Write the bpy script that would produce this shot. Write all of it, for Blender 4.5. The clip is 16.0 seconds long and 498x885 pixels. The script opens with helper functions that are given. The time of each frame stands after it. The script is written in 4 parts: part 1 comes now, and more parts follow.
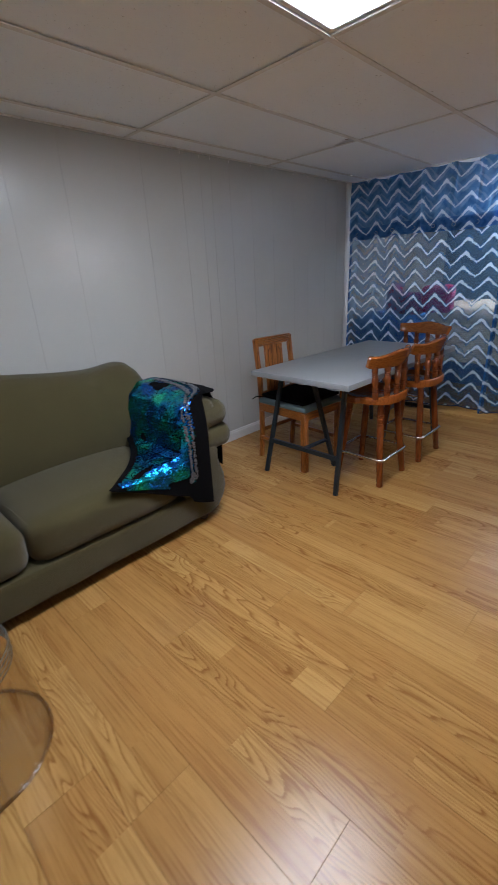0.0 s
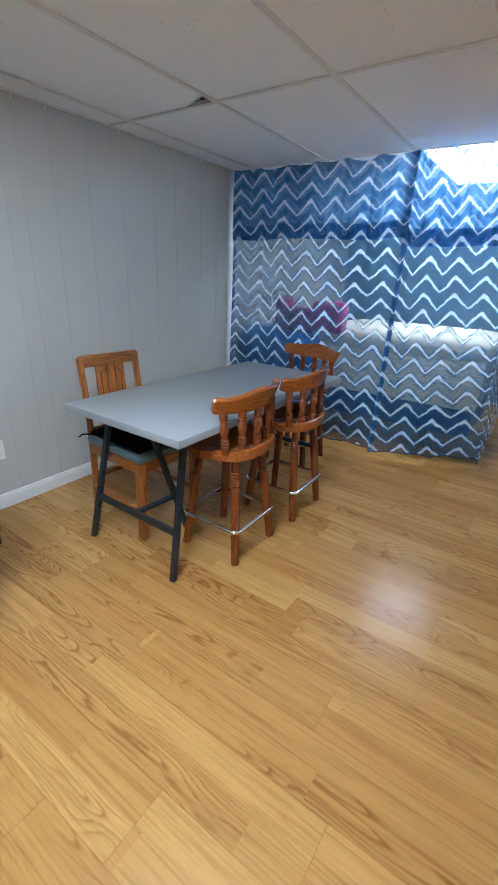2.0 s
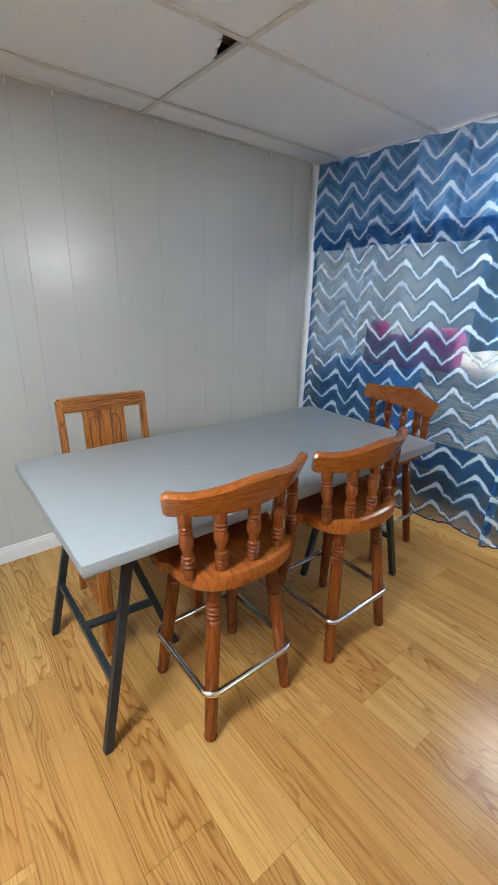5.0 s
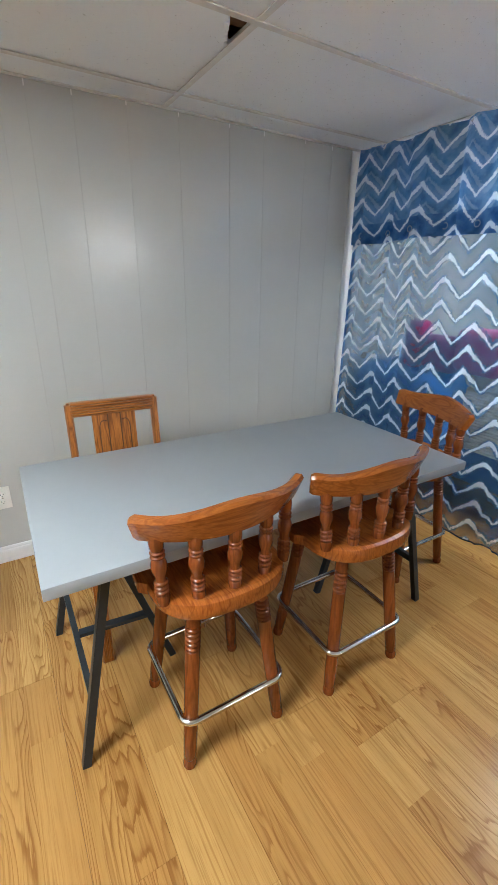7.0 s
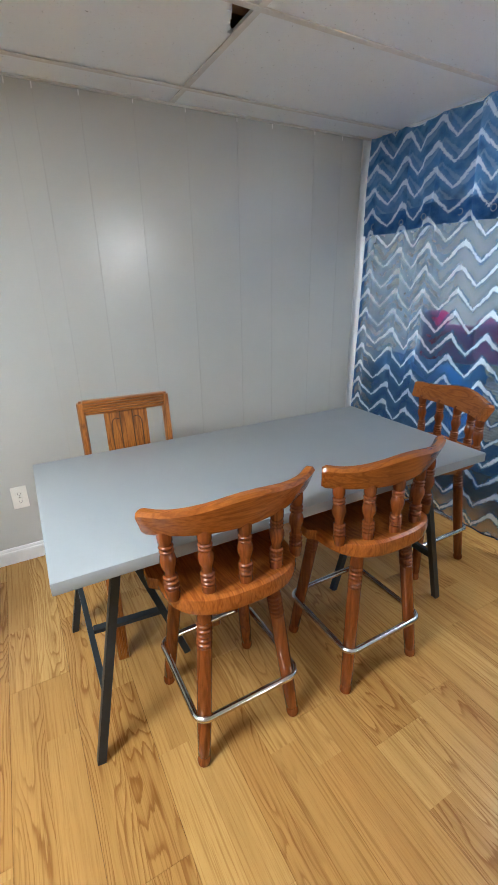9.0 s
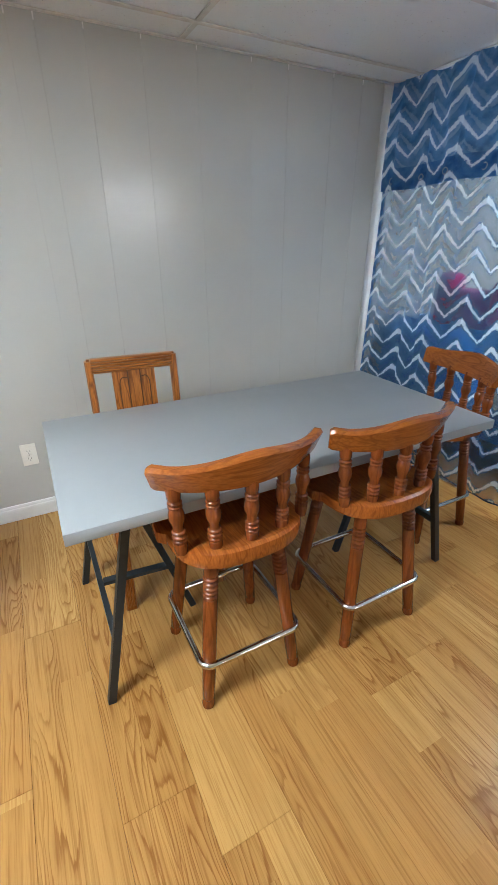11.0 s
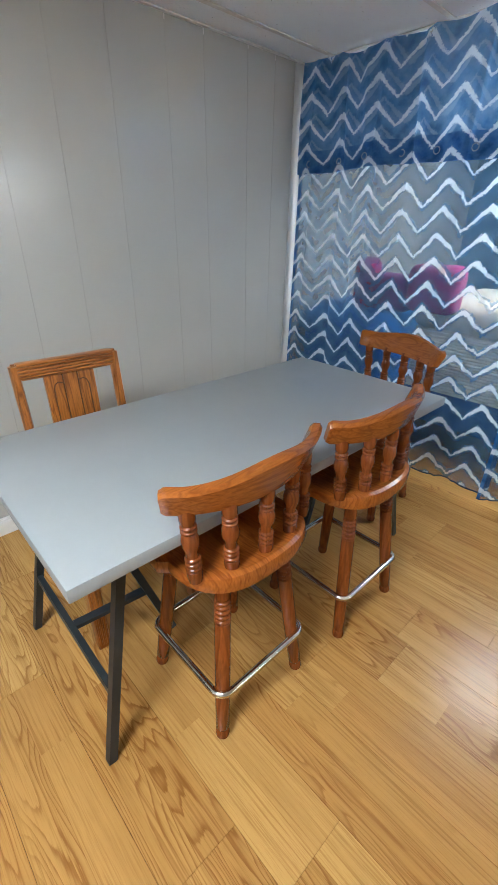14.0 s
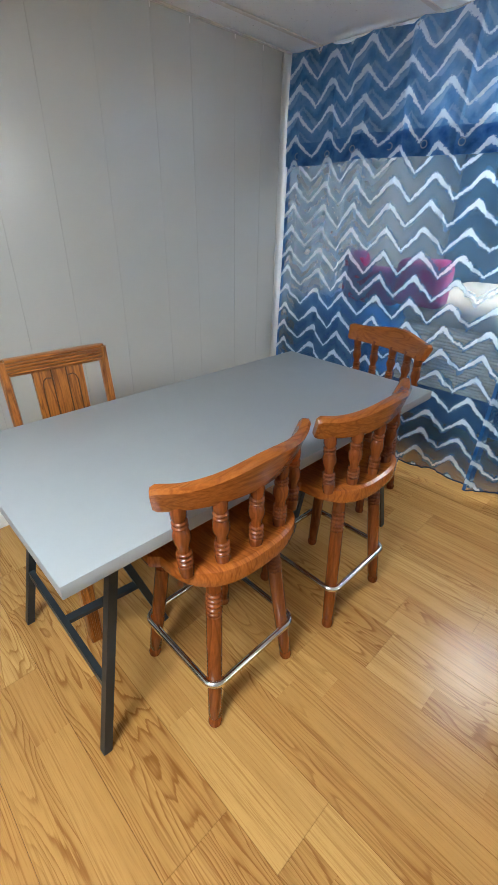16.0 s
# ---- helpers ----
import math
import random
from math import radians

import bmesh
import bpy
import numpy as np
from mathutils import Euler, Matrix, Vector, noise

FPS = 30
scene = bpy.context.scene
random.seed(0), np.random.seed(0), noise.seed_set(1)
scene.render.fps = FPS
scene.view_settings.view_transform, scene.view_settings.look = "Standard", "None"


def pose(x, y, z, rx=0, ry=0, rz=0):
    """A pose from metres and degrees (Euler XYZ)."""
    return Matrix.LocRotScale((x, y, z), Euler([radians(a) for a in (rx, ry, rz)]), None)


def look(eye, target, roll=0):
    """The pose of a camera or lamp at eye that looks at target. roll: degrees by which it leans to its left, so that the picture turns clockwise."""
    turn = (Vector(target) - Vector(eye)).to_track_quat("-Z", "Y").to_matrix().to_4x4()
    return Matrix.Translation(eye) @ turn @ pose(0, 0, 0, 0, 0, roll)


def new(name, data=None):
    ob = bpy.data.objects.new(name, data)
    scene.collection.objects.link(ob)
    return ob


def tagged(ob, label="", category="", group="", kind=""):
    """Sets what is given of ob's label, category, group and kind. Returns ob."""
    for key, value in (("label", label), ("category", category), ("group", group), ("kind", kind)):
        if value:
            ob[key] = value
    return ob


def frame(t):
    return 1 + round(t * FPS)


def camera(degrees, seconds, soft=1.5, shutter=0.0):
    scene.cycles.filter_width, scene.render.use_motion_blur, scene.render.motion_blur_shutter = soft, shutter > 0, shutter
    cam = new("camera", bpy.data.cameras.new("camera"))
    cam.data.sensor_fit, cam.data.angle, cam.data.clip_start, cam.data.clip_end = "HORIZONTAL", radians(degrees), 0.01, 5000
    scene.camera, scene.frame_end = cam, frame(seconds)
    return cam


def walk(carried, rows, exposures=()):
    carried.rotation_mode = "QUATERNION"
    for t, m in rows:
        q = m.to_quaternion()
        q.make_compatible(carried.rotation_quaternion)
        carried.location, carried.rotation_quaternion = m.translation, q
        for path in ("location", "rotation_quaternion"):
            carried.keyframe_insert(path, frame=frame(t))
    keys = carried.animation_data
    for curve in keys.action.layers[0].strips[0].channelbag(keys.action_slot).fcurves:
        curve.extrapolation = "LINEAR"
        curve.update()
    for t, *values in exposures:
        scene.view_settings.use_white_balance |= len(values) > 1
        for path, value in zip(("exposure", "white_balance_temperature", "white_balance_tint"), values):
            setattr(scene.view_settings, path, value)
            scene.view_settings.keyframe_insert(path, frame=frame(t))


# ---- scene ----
cam = camera(60.9, 16.0, soft=0.9, shutter=0.35)
PATH = [
    (0, (2.719, 0.07, 1.304), (1.397, 1.38, 0.573), -3.1),
    (0.5, (2.724, 0.257, 1.306), (1.508, 1.661, 0.565), -0.9),
    (1, (2.658, 0.495, 1.329), (1.599, 2.021, 0.589), 0.3),
    (1.5, (2.603, 0.729, 1.314), (1.564, 2.267, 0.569), -0.4),
    (2, (2.564, 0.965, 1.32), (1.529, 2.509, 0.58), 2.4),
    (2.5, (2.509, 1.162, 1.322), (1.417, 2.667, 0.585), 2.7),
    (3, (2.416, 1.329, 1.318), (1.283, 2.818, 0.612), 1.4),
    (3.5, (2.388, 1.491, 1.32), (1.188, 2.937, 0.634), 2.1),
    (4, (2.386, 1.637, 1.317), (1.05, 2.962, 0.639), 2.4),
    (4.2, (2.383, 1.684, 1.301), (1.011, 2.974, 0.629), 2.0),
    (6.5, (2.356, 2.021, 1.351), (0.791, 3.044, 0.64), 1.6),
    (7, (2.385, 2.054, 1.357), (0.786, 3.021, 0.644), 0.9),
    (7.5, (2.401, 2.069, 1.352), (0.78, 3.003, 0.644), 0.4),
    (8, (2.4, 2.077, 1.349), (0.763, 2.992, 0.654), -0.4),
    (8.5, (2.396, 2.077, 1.342), (0.755, 2.986, 0.648), -0.8),
    (9, (2.388, 2.081, 1.33), (0.747, 2.974, 0.619), -1.0),
    (9.2, (2.392, 2.078, 1.325), (0.769, 2.967, 0.566), -0.9),
    (11.3, (2.392, 2.064, 1.315), (0.792, 2.893, 0.448), 0.3),
    (11.5, (2.384, 2.054, 1.312), (0.773, 2.865, 0.448), 0.5),
    (12, (2.353, 2.037, 1.307), (0.732, 2.818, 0.435), 0.4),
    (12.5, (2.254, 2.003, 1.331), (0.67, 2.844, 0.447), -0.3),
    (13, (2.158, 1.937, 1.338), (0.677, 2.936, 0.439), 0.1),
    (13.5, (2.139, 1.901, 1.323), (0.782, 3.06, 0.419), 0.5),
    (14, (2.137, 1.909, 1.307), (0.847, 3.137, 0.397), 0.9),
    (14.5, (2.135, 1.911, 1.316), (0.869, 3.144, 0.38), 1.1),
    (15, (2.138, 1.907, 1.319), (0.895, 3.154, 0.372), 1.4),
    (15.5, (2.141, 1.906, 1.322), (0.909, 3.165, 0.374), 1.5),
    (16, (2.144, 1.904, 1.323), (0.899, 3.153, 0.379), 1.2),
]
walk(cam, [(t, look(eye, target, roll)) for t, eye, target, roll in PATH],
     exposures=((0.0, -0.78, 6250, 18), (0.5, -0.60, 6000, 15), (1.0, -0.29, 5750, 11), (1.5, -0.11, 5650, 10), (2.0, -0.05, 5700, 9), (2.5, 0.01, 6000, 9), (3.5, 0.19, 6250, 9), (7.0, 0.33, 6450, 10), (11.2, 0.31, 6400, 10), (12.0, 0.29, 6250, 12), (13.0, 0.29, 6450, 10), (16.0, 0.29, 6500, 10)))

# ---- light ----
world = bpy.data.worlds.new("world")
scene.world = world
world.use_nodes = True
world.node_tree.nodes["Background"].inputs[0].default_value = (0.5, 0.55, 0.6, 1)
world.node_tree.nodes["Background"].inputs[1].default_value = 0.02
LAMP = 48.0

# ---- plan (metres) ----
WALL_X, RIGHT_X = 0.205, 5.75
# BACK_Y: unseen south wall, moved in so it bounces more light
BACK_Y, END_Y = -1.50, 6.60
CEIL = 2.072
GRID_X, GRID_Y, TILE = 1.0036, 2.895, 0.6096
CURTAIN_Y = 4.09


# ---- node helpers ----
class Mat:
    """A small builder for node materials."""

    def __init__(self, name, rough=0.5, metal=0.0, spec=0.5):
        self.m = bpy.data.materials.new(name)
        self.m.use_nodes = True
        self.t = self.m.node_tree
        self.b = self.t.nodes["Principled BSDF"]
        self.b.inputs["Roughness"].default_value = rough
        self.b.inputs["Metallic"].default_value = metal
        self.b.inputs["Specular IOR Level"].default_value = spec
        self.co = self.t.nodes.new("ShaderNodeTexCoord").outputs["Object"]

    def n(self, kind, **sets):
        node = self.t.nodes.new(kind)
        for key, value in sets.items():
            node.inputs[key].default_value = value
        return node

    def link(self, a, b):
        self.t.links.new(a, b)

    def put(self, socket, source):
        if hasattr(source, "links"):
            self.link(source, socket)
        else:
            socket.default_value = source

    def scaled(self, sx, sy, sz, source=None):
        node = self.n("ShaderNodeMapping")
        node.inputs["Scale"].default_value = (sx, sy, sz)
        self.link(source or self.co, node.inputs["Vector"])
        return node.outputs[0]

    def noise(self, scale, detail=4.0, rough=0.55, vec=None, distort=0.0):
        node = self.n("ShaderNodeTexNoise", Scale=scale, Detail=detail, Roughness=rough, Distortion=distort)
        self.link(vec or self.co, node.inputs["Vector"])
        return node.outputs["Fac"]

    def ramp(self, fac, *stops):
        node = self.n("ShaderNodeValToRGB")
        el = node.color_ramp.elements
        while len(el) < len(stops):
            el.new(0.5)
        for e, (p, c) in zip(el, stops):
            e.position, e.color = p, (*c, 1) if len(c) == 3 else c
        self.link(fac, node.inputs[0])
        return node.outputs[0]

    def mix(self, fac, a, b, blend="MIX"):
        node = self.n("ShaderNodeMix")
        node.data_type, node.blend_type = "RGBA", blend
        for socket, v in zip((node.inputs[0], node.inputs[6], node.inputs[7]), (fac, a, b)):
            if hasattr(v, "links"):
                self.link(v, socket)
            else:
                socket.default_value = v if not isinstance(v, tuple) else (*v, 1)
        return node.outputs[2]

    def math(self, op, a, b=0.0, c=0.0):
        node = self.n("ShaderNodeMath")
        node.operation = op
        for socket, v in zip(node.inputs, (a, b, c)):
            self.put(socket, v)
        return node.outputs[0]

    def color(self, source):
        if isinstance(source, tuple):
            source = (*source, 1)
        self.put(self.b.inputs["Base Color"], source)
        return self

    def rough(self, source):
        self.put(self.b.inputs["Roughness"], source)
        return self

    def bump(self, height, strength=0.2, distance=0.01):
        node = self.n("ShaderNodeBump", Strength=strength, Distance=distance)
        self.link(height, node.inputs["Height"])
        self.link(node.outputs[0], self.b.inputs["Normal"])
        return self

    def random(self):
        return self.n("ShaderNodeObjectInfo").outputs["Random"]


def simple(name, col, rough=0.5, metal=0.0, var=0.12, scale=30.0, bump=0.0):
    m = Mat(name, rough, metal)
    f = m.noise(scale)
    g = m.noise(scale * 0.12)
    lo, hi = tuple(c * (1 - var) for c in col), tuple(min(1, c * (1 + var)) for c in col)
    a = m.ramp(f, (0.3, lo), (0.7, hi))
    m.color(m.mix(m.math("MULTIPLY", g, 0.35), a, tuple(c * (1 - 1.6 * var) for c in col)))
    m.rough(m.math("ADD", m.math("MULTIPLY", f, 0.12), rough - 0.06))
    if bump:
        m.bump(f, bump, 0.004)
    return m.m


# ---- materials ----
def make_wall_paint():
    m = Mat("grey_wall_paint", 0.34)
    a, b = m.noise(3.0), m.noise(160.0, 3)
    m.color(m.mix(a, (0.475, 0.472, 0.440), (0.520, 0.517, 0.482)))
    m.rough(m.math("ADD", m.math("MULTIPLY", m.noise(22.0), 0.08), 0.19))
    m.bump(m.math("ADD", m.math("MULTIPLY", b, 0.4), m.noise(9.0, 2)), 0.06, 0.004)
    return m.m


def make_tile():
    m = Mat("mineral_ceiling_tile", 0.9, spec=0.2)
    fis = m.noise(90.0, 5, 0.7, distort=0.6)
    dots = m.noise(300.0, 2)
    soil = m.noise(1.6)
    base = m.mix(soil, (0.915, 0.945, 0.950), (0.945, 0.972, 0.975))
    pit = m.ramp(fis, (0.312, (0, 0, 0)), (0.355, (1, 1, 1)))
    m.color(m.mix(pit, (0.34, 0.33, 0.31), base))
    m.bump(m.math("ADD", pit, m.math("MULTIPLY", dots, 0.4)), 0.35, 0.003)
    return m.m


def make_plank():
    """Oak laminate: two printed strips to a board, each with its own tone and flame grain."""
    m = Mat("oak_laminate", 0.30, spec=0.36)
    rnd = m.random()
    sep = m.n("ShaderNodeSeparateXYZ")
    m.link(m.co, sep.inputs[0])
    across = m.math("MULTIPLY", sep.outputs[1], 1 / 0.09775)
    strip = m.math("FLOOR", across)
    stagger = m.math("FRACT", m.math("MULTIPLY", m.math("ADD", strip, m.math("MULTIPLY", rnd, 17.0)), 0.618))
    seg = m.math("FLOOR", m.math("ADD", m.math("MULTIPLY", sep.outputs[0], 0.85), m.math("ADD", stagger, rnd)))
    key = m.n("ShaderNodeCombineXYZ")
    m.link(strip, key.inputs[0])
    m.link(seg, key.inputs[1])
    m.link(m.math("MULTIPLY", rnd, 91.0), key.inputs[2])
    white = m.n("ShaderNodeTexWhiteNoise")
    m.link(key.outputs[0], white.inputs["Vector"])
    tone = white.outputs["Value"]
    far = m.n("ShaderNodeVectorMath")
    far.operation = "SCALE"
    m.link(white.outputs["Color"], far.inputs[0])
    far.inputs["Scale"].default_value = 40.0
    add = m.n("ShaderNodeVectorMath")
    m.link(m.co, add.inputs[0])
    m.link(far.outputs[0], add.inputs[1])
    v = add.outputs[0]
    tint = m.n("ShaderNodeSeparateColor")
    m.link(white.outputs["Color"], tint.inputs[0])
    # flame grain: level lines of a field stretched along the strip, bowed about its wandering heart
    field = m.noise(1.0, 1.6, 0.45, m.scaled(2.0, 12.0, 1, v), 0.35)
    wander = m.math("MULTIPLY", m.math("SUBTRACT", m.noise(1.0, 1, 0.5, m.scaled(1.7, 1.7, 1, v)), 0.5), 1.3)
    mid = m.math("ADD", m.math("SUBTRACT", m.math("FRACT", across), 0.5), wander)
    bow = m.math("MULTIPLY", m.math("MULTIPLY", mid, mid), 9.5)
    level = m.math("ADD", m.math("ADD", m.math("MULTIPLY", field, 11.0), bow), m.math("MULTIPLY", sep.outputs[0], 2.6))
    jitter = m.math("MULTIPLY", m.noise(1.0, 3, 0.6, m.scaled(10.0, 170.0, 1, v)), 0.46)
    saw = m.math("FRACT", m.math("ADD", level, jitter))
    line = m.ramp(saw, (0.0, (1, 1, 1)), (0.09, (0.90, 0.90, 0.90)), (0.24, (0.30, 0.30, 0.30)), (0.50, (0.05, 0.05, 0.05)), (0.92, (0, 0, 0)), (1.0, (0.9, 0.9, 0.9)))
    patch = m.noise(1.0, 1.5, 0.5, m.scaled(1.7, 9.0, 1, v))
    some = m.ramp(m.math("ADD", m.math("MULTIPLY", tint.outputs[1], 0.42), m.math("MULTIPLY", patch, 0.62)), (0.46, (0.03, 0.03, 0.03)), (0.60, (1, 1, 1)))
    # straight-grained parts: fine broken streaks
    streak = m.noise(1.0, 3, 0.6, m.scaled(2.6, 140.0, 1, v))
    pores = m.noise(1.0, 4, 0.6, m.scaled(14.0, 420.0, 1, v))
    broad = m.noise(1.0, 3, 0.55, m.scaled(1.4, 22.0, 1, v))
    base = m.ramp(tone, (0.0, (0.405, 0.204, 0.058)), (0.35, (0.455, 0.243, 0.073)), (0.70, (0.495, 0.276, 0.087)), (1.0, (0.525, 0.302, 0.098)))
    base = m.mix(m.ramp(tint.outputs[2], (0.55, (0, 0, 0)), (1.0, (0.5, 0.5, 0.5))), base, (0.440, 0.215, 0.062))
    dark = m.mix(1.0, base, (0.46, 0.33, 0.21), "MULTIPLY")
    col = m.mix(m.ramp(broad, (0.30, (0.26, 0.26, 0.26)), (0.52, (0, 0, 0))), base, dark)
    col = m.mix(m.ramp(streak, (0.36, (0.44, 0.44, 0.44)), (0.50, (0, 0, 0))), col, dark)
    col = m.mix(m.math("MULTIPLY", m.math("MULTIPLY", line, some), 0.76), col, dark)
    col = m.mix(m.ramp(pores, (0.34, (0.22, 0.22, 0.22)), (0.50, (0, 0, 0))), col, dark)
    joint = m.ramp(m.math("ABSOLUTE", m.math("SUBTRACT", m.math("FRACT", across), 0.5)), (0.483, (0, 0, 0)), (0.496, (0.42, 0.42, 0.42)))
    col = m.mix(joint, col, dark)
    m.color(col)
    m.rough(m.math("ADD", m.math("MULTIPLY", pores, 0.10), m.math("ADD", m.math("MULTIPLY", m.noise(2.5), 0.10), 0.14)))
    m.bump(m.math("ADD", m.math("MULTIPLY", pores, 0.6), m.noise(14.0, 2)), 0.05, 0.003)
    return m.m


def make_wood(name, light, dark, rough=0.32, along=2, freq=26.0, flat=None):
    m = Mat(name, rough)
    rnd = m.random()
    off = m.n("ShaderNodeVectorMath")
    m.link(m.co, off.inputs[0])
    comb = m.n("ShaderNodeCombineXYZ")
    for i in range(3):
        m.link(m.math("MULTIPLY", rnd, 13.0 + 7 * i), comb.inputs[i])
    m.link(comb.outputs[0], off.inputs[1])
    s = [freq, freq, freq]
    s[along] = freq * 0.07
    if flat is not None:
        s[flat] = freq * 0.22
    v = m.scaled(*s, off.outputs[0])
    field = m.noise(0.45, 3, 0.5, v, 0.5)
    rings = m.math("FRACT", m.math("MULTIPLY", field, 8.0))
    rings = m.ramp(rings, (0.0, (0.25, 0.25, 0.25)), (0.25, (0.9, 0.9, 0.9)), (0.8, (1, 1, 1)), (1.0, (0.3, 0.3, 0.3)))
    fine = m.noise(5.0, 4, 0.6, v)
    col = m.mix(rings, dark, light)
    col = m.mix(m.ramp(fine, (0.35, (0.55, 0.55, 0.55)), (0.62, (0, 0, 0))), col, dark)
    m.color(m.mix(m.math("MULTIPLY", m.noise(3.0), 0.22), col, dark))
    m.rough(m.math("ADD", m.math("MULTIPLY", fine, 0.14), rough - 0.07))
    m.bump(fine, 0.08, 0.002)
    return m.m


def make_fabric(name, col, rough=0.9, weave=900.0, var=0.25, sheen=0.25):
    m = Mat(name, rough, spec=0.15 if sheen else 0.03)
    a, b = m.noise(weave, 2), m.noise(4.0, 3)
    lo = tuple(c * (1 - var) for c in col)
    m.color(m.mix(b, lo, col))
    m.b.inputs["Sheen Weight"].default_value = sheen
    m.bump(a, 0.3, 0.002)
    return m.m


def make_corduroy(name, col):
    m = Mat(name, 0.9, spec=0.12)
    wave = m.n("ShaderNodeTexWave", Scale=120.0, Distortion=0.5, Detail=1.0)
    wave.bands_direction = "Y"
    m.link(m.co, wave.inputs["Vector"])
    nap = m.noise(6.0, 4)
    base = m.mix(nap, tuple(c * 0.72 for c in col), col)
    m.color(m.mix(m.math("MULTIPLY", wave.outputs["Fac"], 0.35), base, tuple(c * 0.6 for c in col)))
    m.b.inputs["Sheen Weight"].default_value = 0.18
    m.bump(wave.outputs["Fac"], 0.35, 0.003)
    return m.m


def make_curtain(name, blue, haze, sheer, ghost=0.0, wall_grey=0.0, patchy=1.0, glow=0.33):
    """Tie-dyed zigzag cotton voile: white chevrons on patchy blue, partly see-through. UV is in metres over the cloth.
    ghost: how far the layer behind shows; wall_grey: how far the left half is painted with the grey of the wall seen
    through it; patchy: strength of the dye clouds; glow: share of light let through diffusely."""
    m = Mat(name, 0.85, spec=0.1)
    uv = m.t.nodes.new("ShaderNodeTexCoord").outputs["UV"]

    def cloud(scale, detail, rough=0.55):
        node = m.n("ShaderNodeTexNoise", Scale=scale, Detail=detail, Roughness=rough)
        m.link(uv, node.inputs["Vector"])
        return node.outputs["Fac"]

    sep = m.n("ShaderNodeSeparateXYZ")
    m.link(uv, sep.inputs[0])
    u, v = sep.outputs[0], sep.outputs[1]
    drift = m.math("MULTIPLY", m.math("SUBTRACT", cloud(3.2, 1.0), 0.5), 0.06)
    fray = m.math("ADD", m.math("MULTIPLY", m.math("SUBTRACT", cloud(24.0, 2.0), 0.5), 0.026), m.math("MULTIPLY", m.math("SUBTRACT", cloud(130.0, 2.0), 0.5), 0.026))

    def zigzag(uu, vv, flip):
        # 0.205 m from peak to peak, rows 0.110 m apart
        tri = m.math("PINGPONG", m.math("ADD", m.math("MULTIPLY", m.math("ADD", uu, drift), 1 / 0.205), 10.5), 0.5)
        edge = m.math("SMOOTH_MIN", tri, 0.46, 0.10)
        vv = m.math("ADD", vv, m.math("MULTIPLY", m.math("SUBTRACT", 1.5, uu), 0.028))
        w = m.math("ADD", m.math("ADD" if flip else "SUBTRACT", vv, m.math("MULTIPLY", edge, 0.205)), fray)
        row = m.math("PINGPONG", m.math("MULTIPLY", m.math("ADD", w, 11.017), 1 / 0.110), 0.5)
        thick = m.math("ADD", 0.088, m.math("MULTIPLY", m.math("SUBTRACT", edge, 0.22), 0.16))
        line = m.math("ADD", m.math("SUBTRACT", row, thick), 0.5)
        return row, m.ramp(line, (0.475, (1, 1, 1)), (0.535, (0, 0, 0)))

    row, line = zigzag(u, v, False)
    cloth = m.ramp(cloud(5.5, 5.0, 0.65), (0.34, tuple(c * (1 - 0.5 * patchy) for c in blue)), (0.50, blue), (0.68, tuple(b + (h - b) * patchy for b, h in zip(blue, haze))))
    cloth = m.mix(m.ramp(cloud(17.0, 3.0, 0.55), (0.46, (0, 0, 0)), (0.66, (0.6 * patchy,) * 3)), cloth, haze)
    cloth = m.mix(m.ramp(cloud(11.0, 3.0, 0.55), (0.34, (0.7 * patchy,) * 3), (0.50, (0, 0, 0))), cloth, tuple(c * 0.45 for c in blue))
    fine = cloud(60.0, 3.0)
    cloth = m.mix(m.math("MULTIPLY", fine, 0.5), cloth, tuple(c * 0.7 for c in blue))
    halo = m.ramp(m.math("ADD", row, m.math("MULTIPLY", m.math("SUBTRACT", cloud(14.0, 3.0), 0.5), 0.5)), (0.10, (0.62, 0.62, 0.62)), (0.42, (0, 0, 0)))
    cloth = m.mix(halo, cloth, tuple(b * 0.45 + h * 0.55 for b, h in zip(blue, haze)))
    if ghost:
        _, back = zigzag(m.math("ADD", u, 0.06), v, True)
        cloth = m.mix(m.math("MULTIPLY", back, ghost), cloth, (0.42, 0.60, 0.80))
    if wall_grey:
        # grey of the wall seen through the cloth, painted into its left half
        seen_wall = m.ramp(m.math("ADD", m.math("MULTIPLY", u, 0.5), m.math("MULTIPLY", m.math("SUBTRACT", cloud(2.0, 2.0), 0.5), 0.10)), (0.50, (wall_grey, wall_grey, wall_grey)), (0.60, (0, 0, 0)))
        cloth = m.mix(seen_wall, cloth, (0.125, 0.135, 0.142))
    col = m.mix(line, cloth, (0.78, 0.89, 0.98))
    out = m.t.nodes["Material Output"]
    diff, tl, tr = m.n("ShaderNodeBsdfDiffuse"), m.n("ShaderNodeBsdfTranslucent"), m.n("ShaderNodeBsdfTransparent")
    m.link(col, diff.inputs[0])
    m.link(col, tl.inputs[0])
    bump = m.n("ShaderNodeBump", Strength=0.25, Distance=0.003)
    m.link(cloud(700.0, 2.0), bump.inputs["Height"])
    m.link(bump.outputs[0], diff.inputs["Normal"])
    m1, m2 = m.n("ShaderNodeMixShader"), m.n("ShaderNodeMixShader")
    m1.inputs[0].default_value = glow
    m.link(diff.outputs[0], m1.inputs[1])
    m.link(tl.outputs[0], m1.inputs[2])
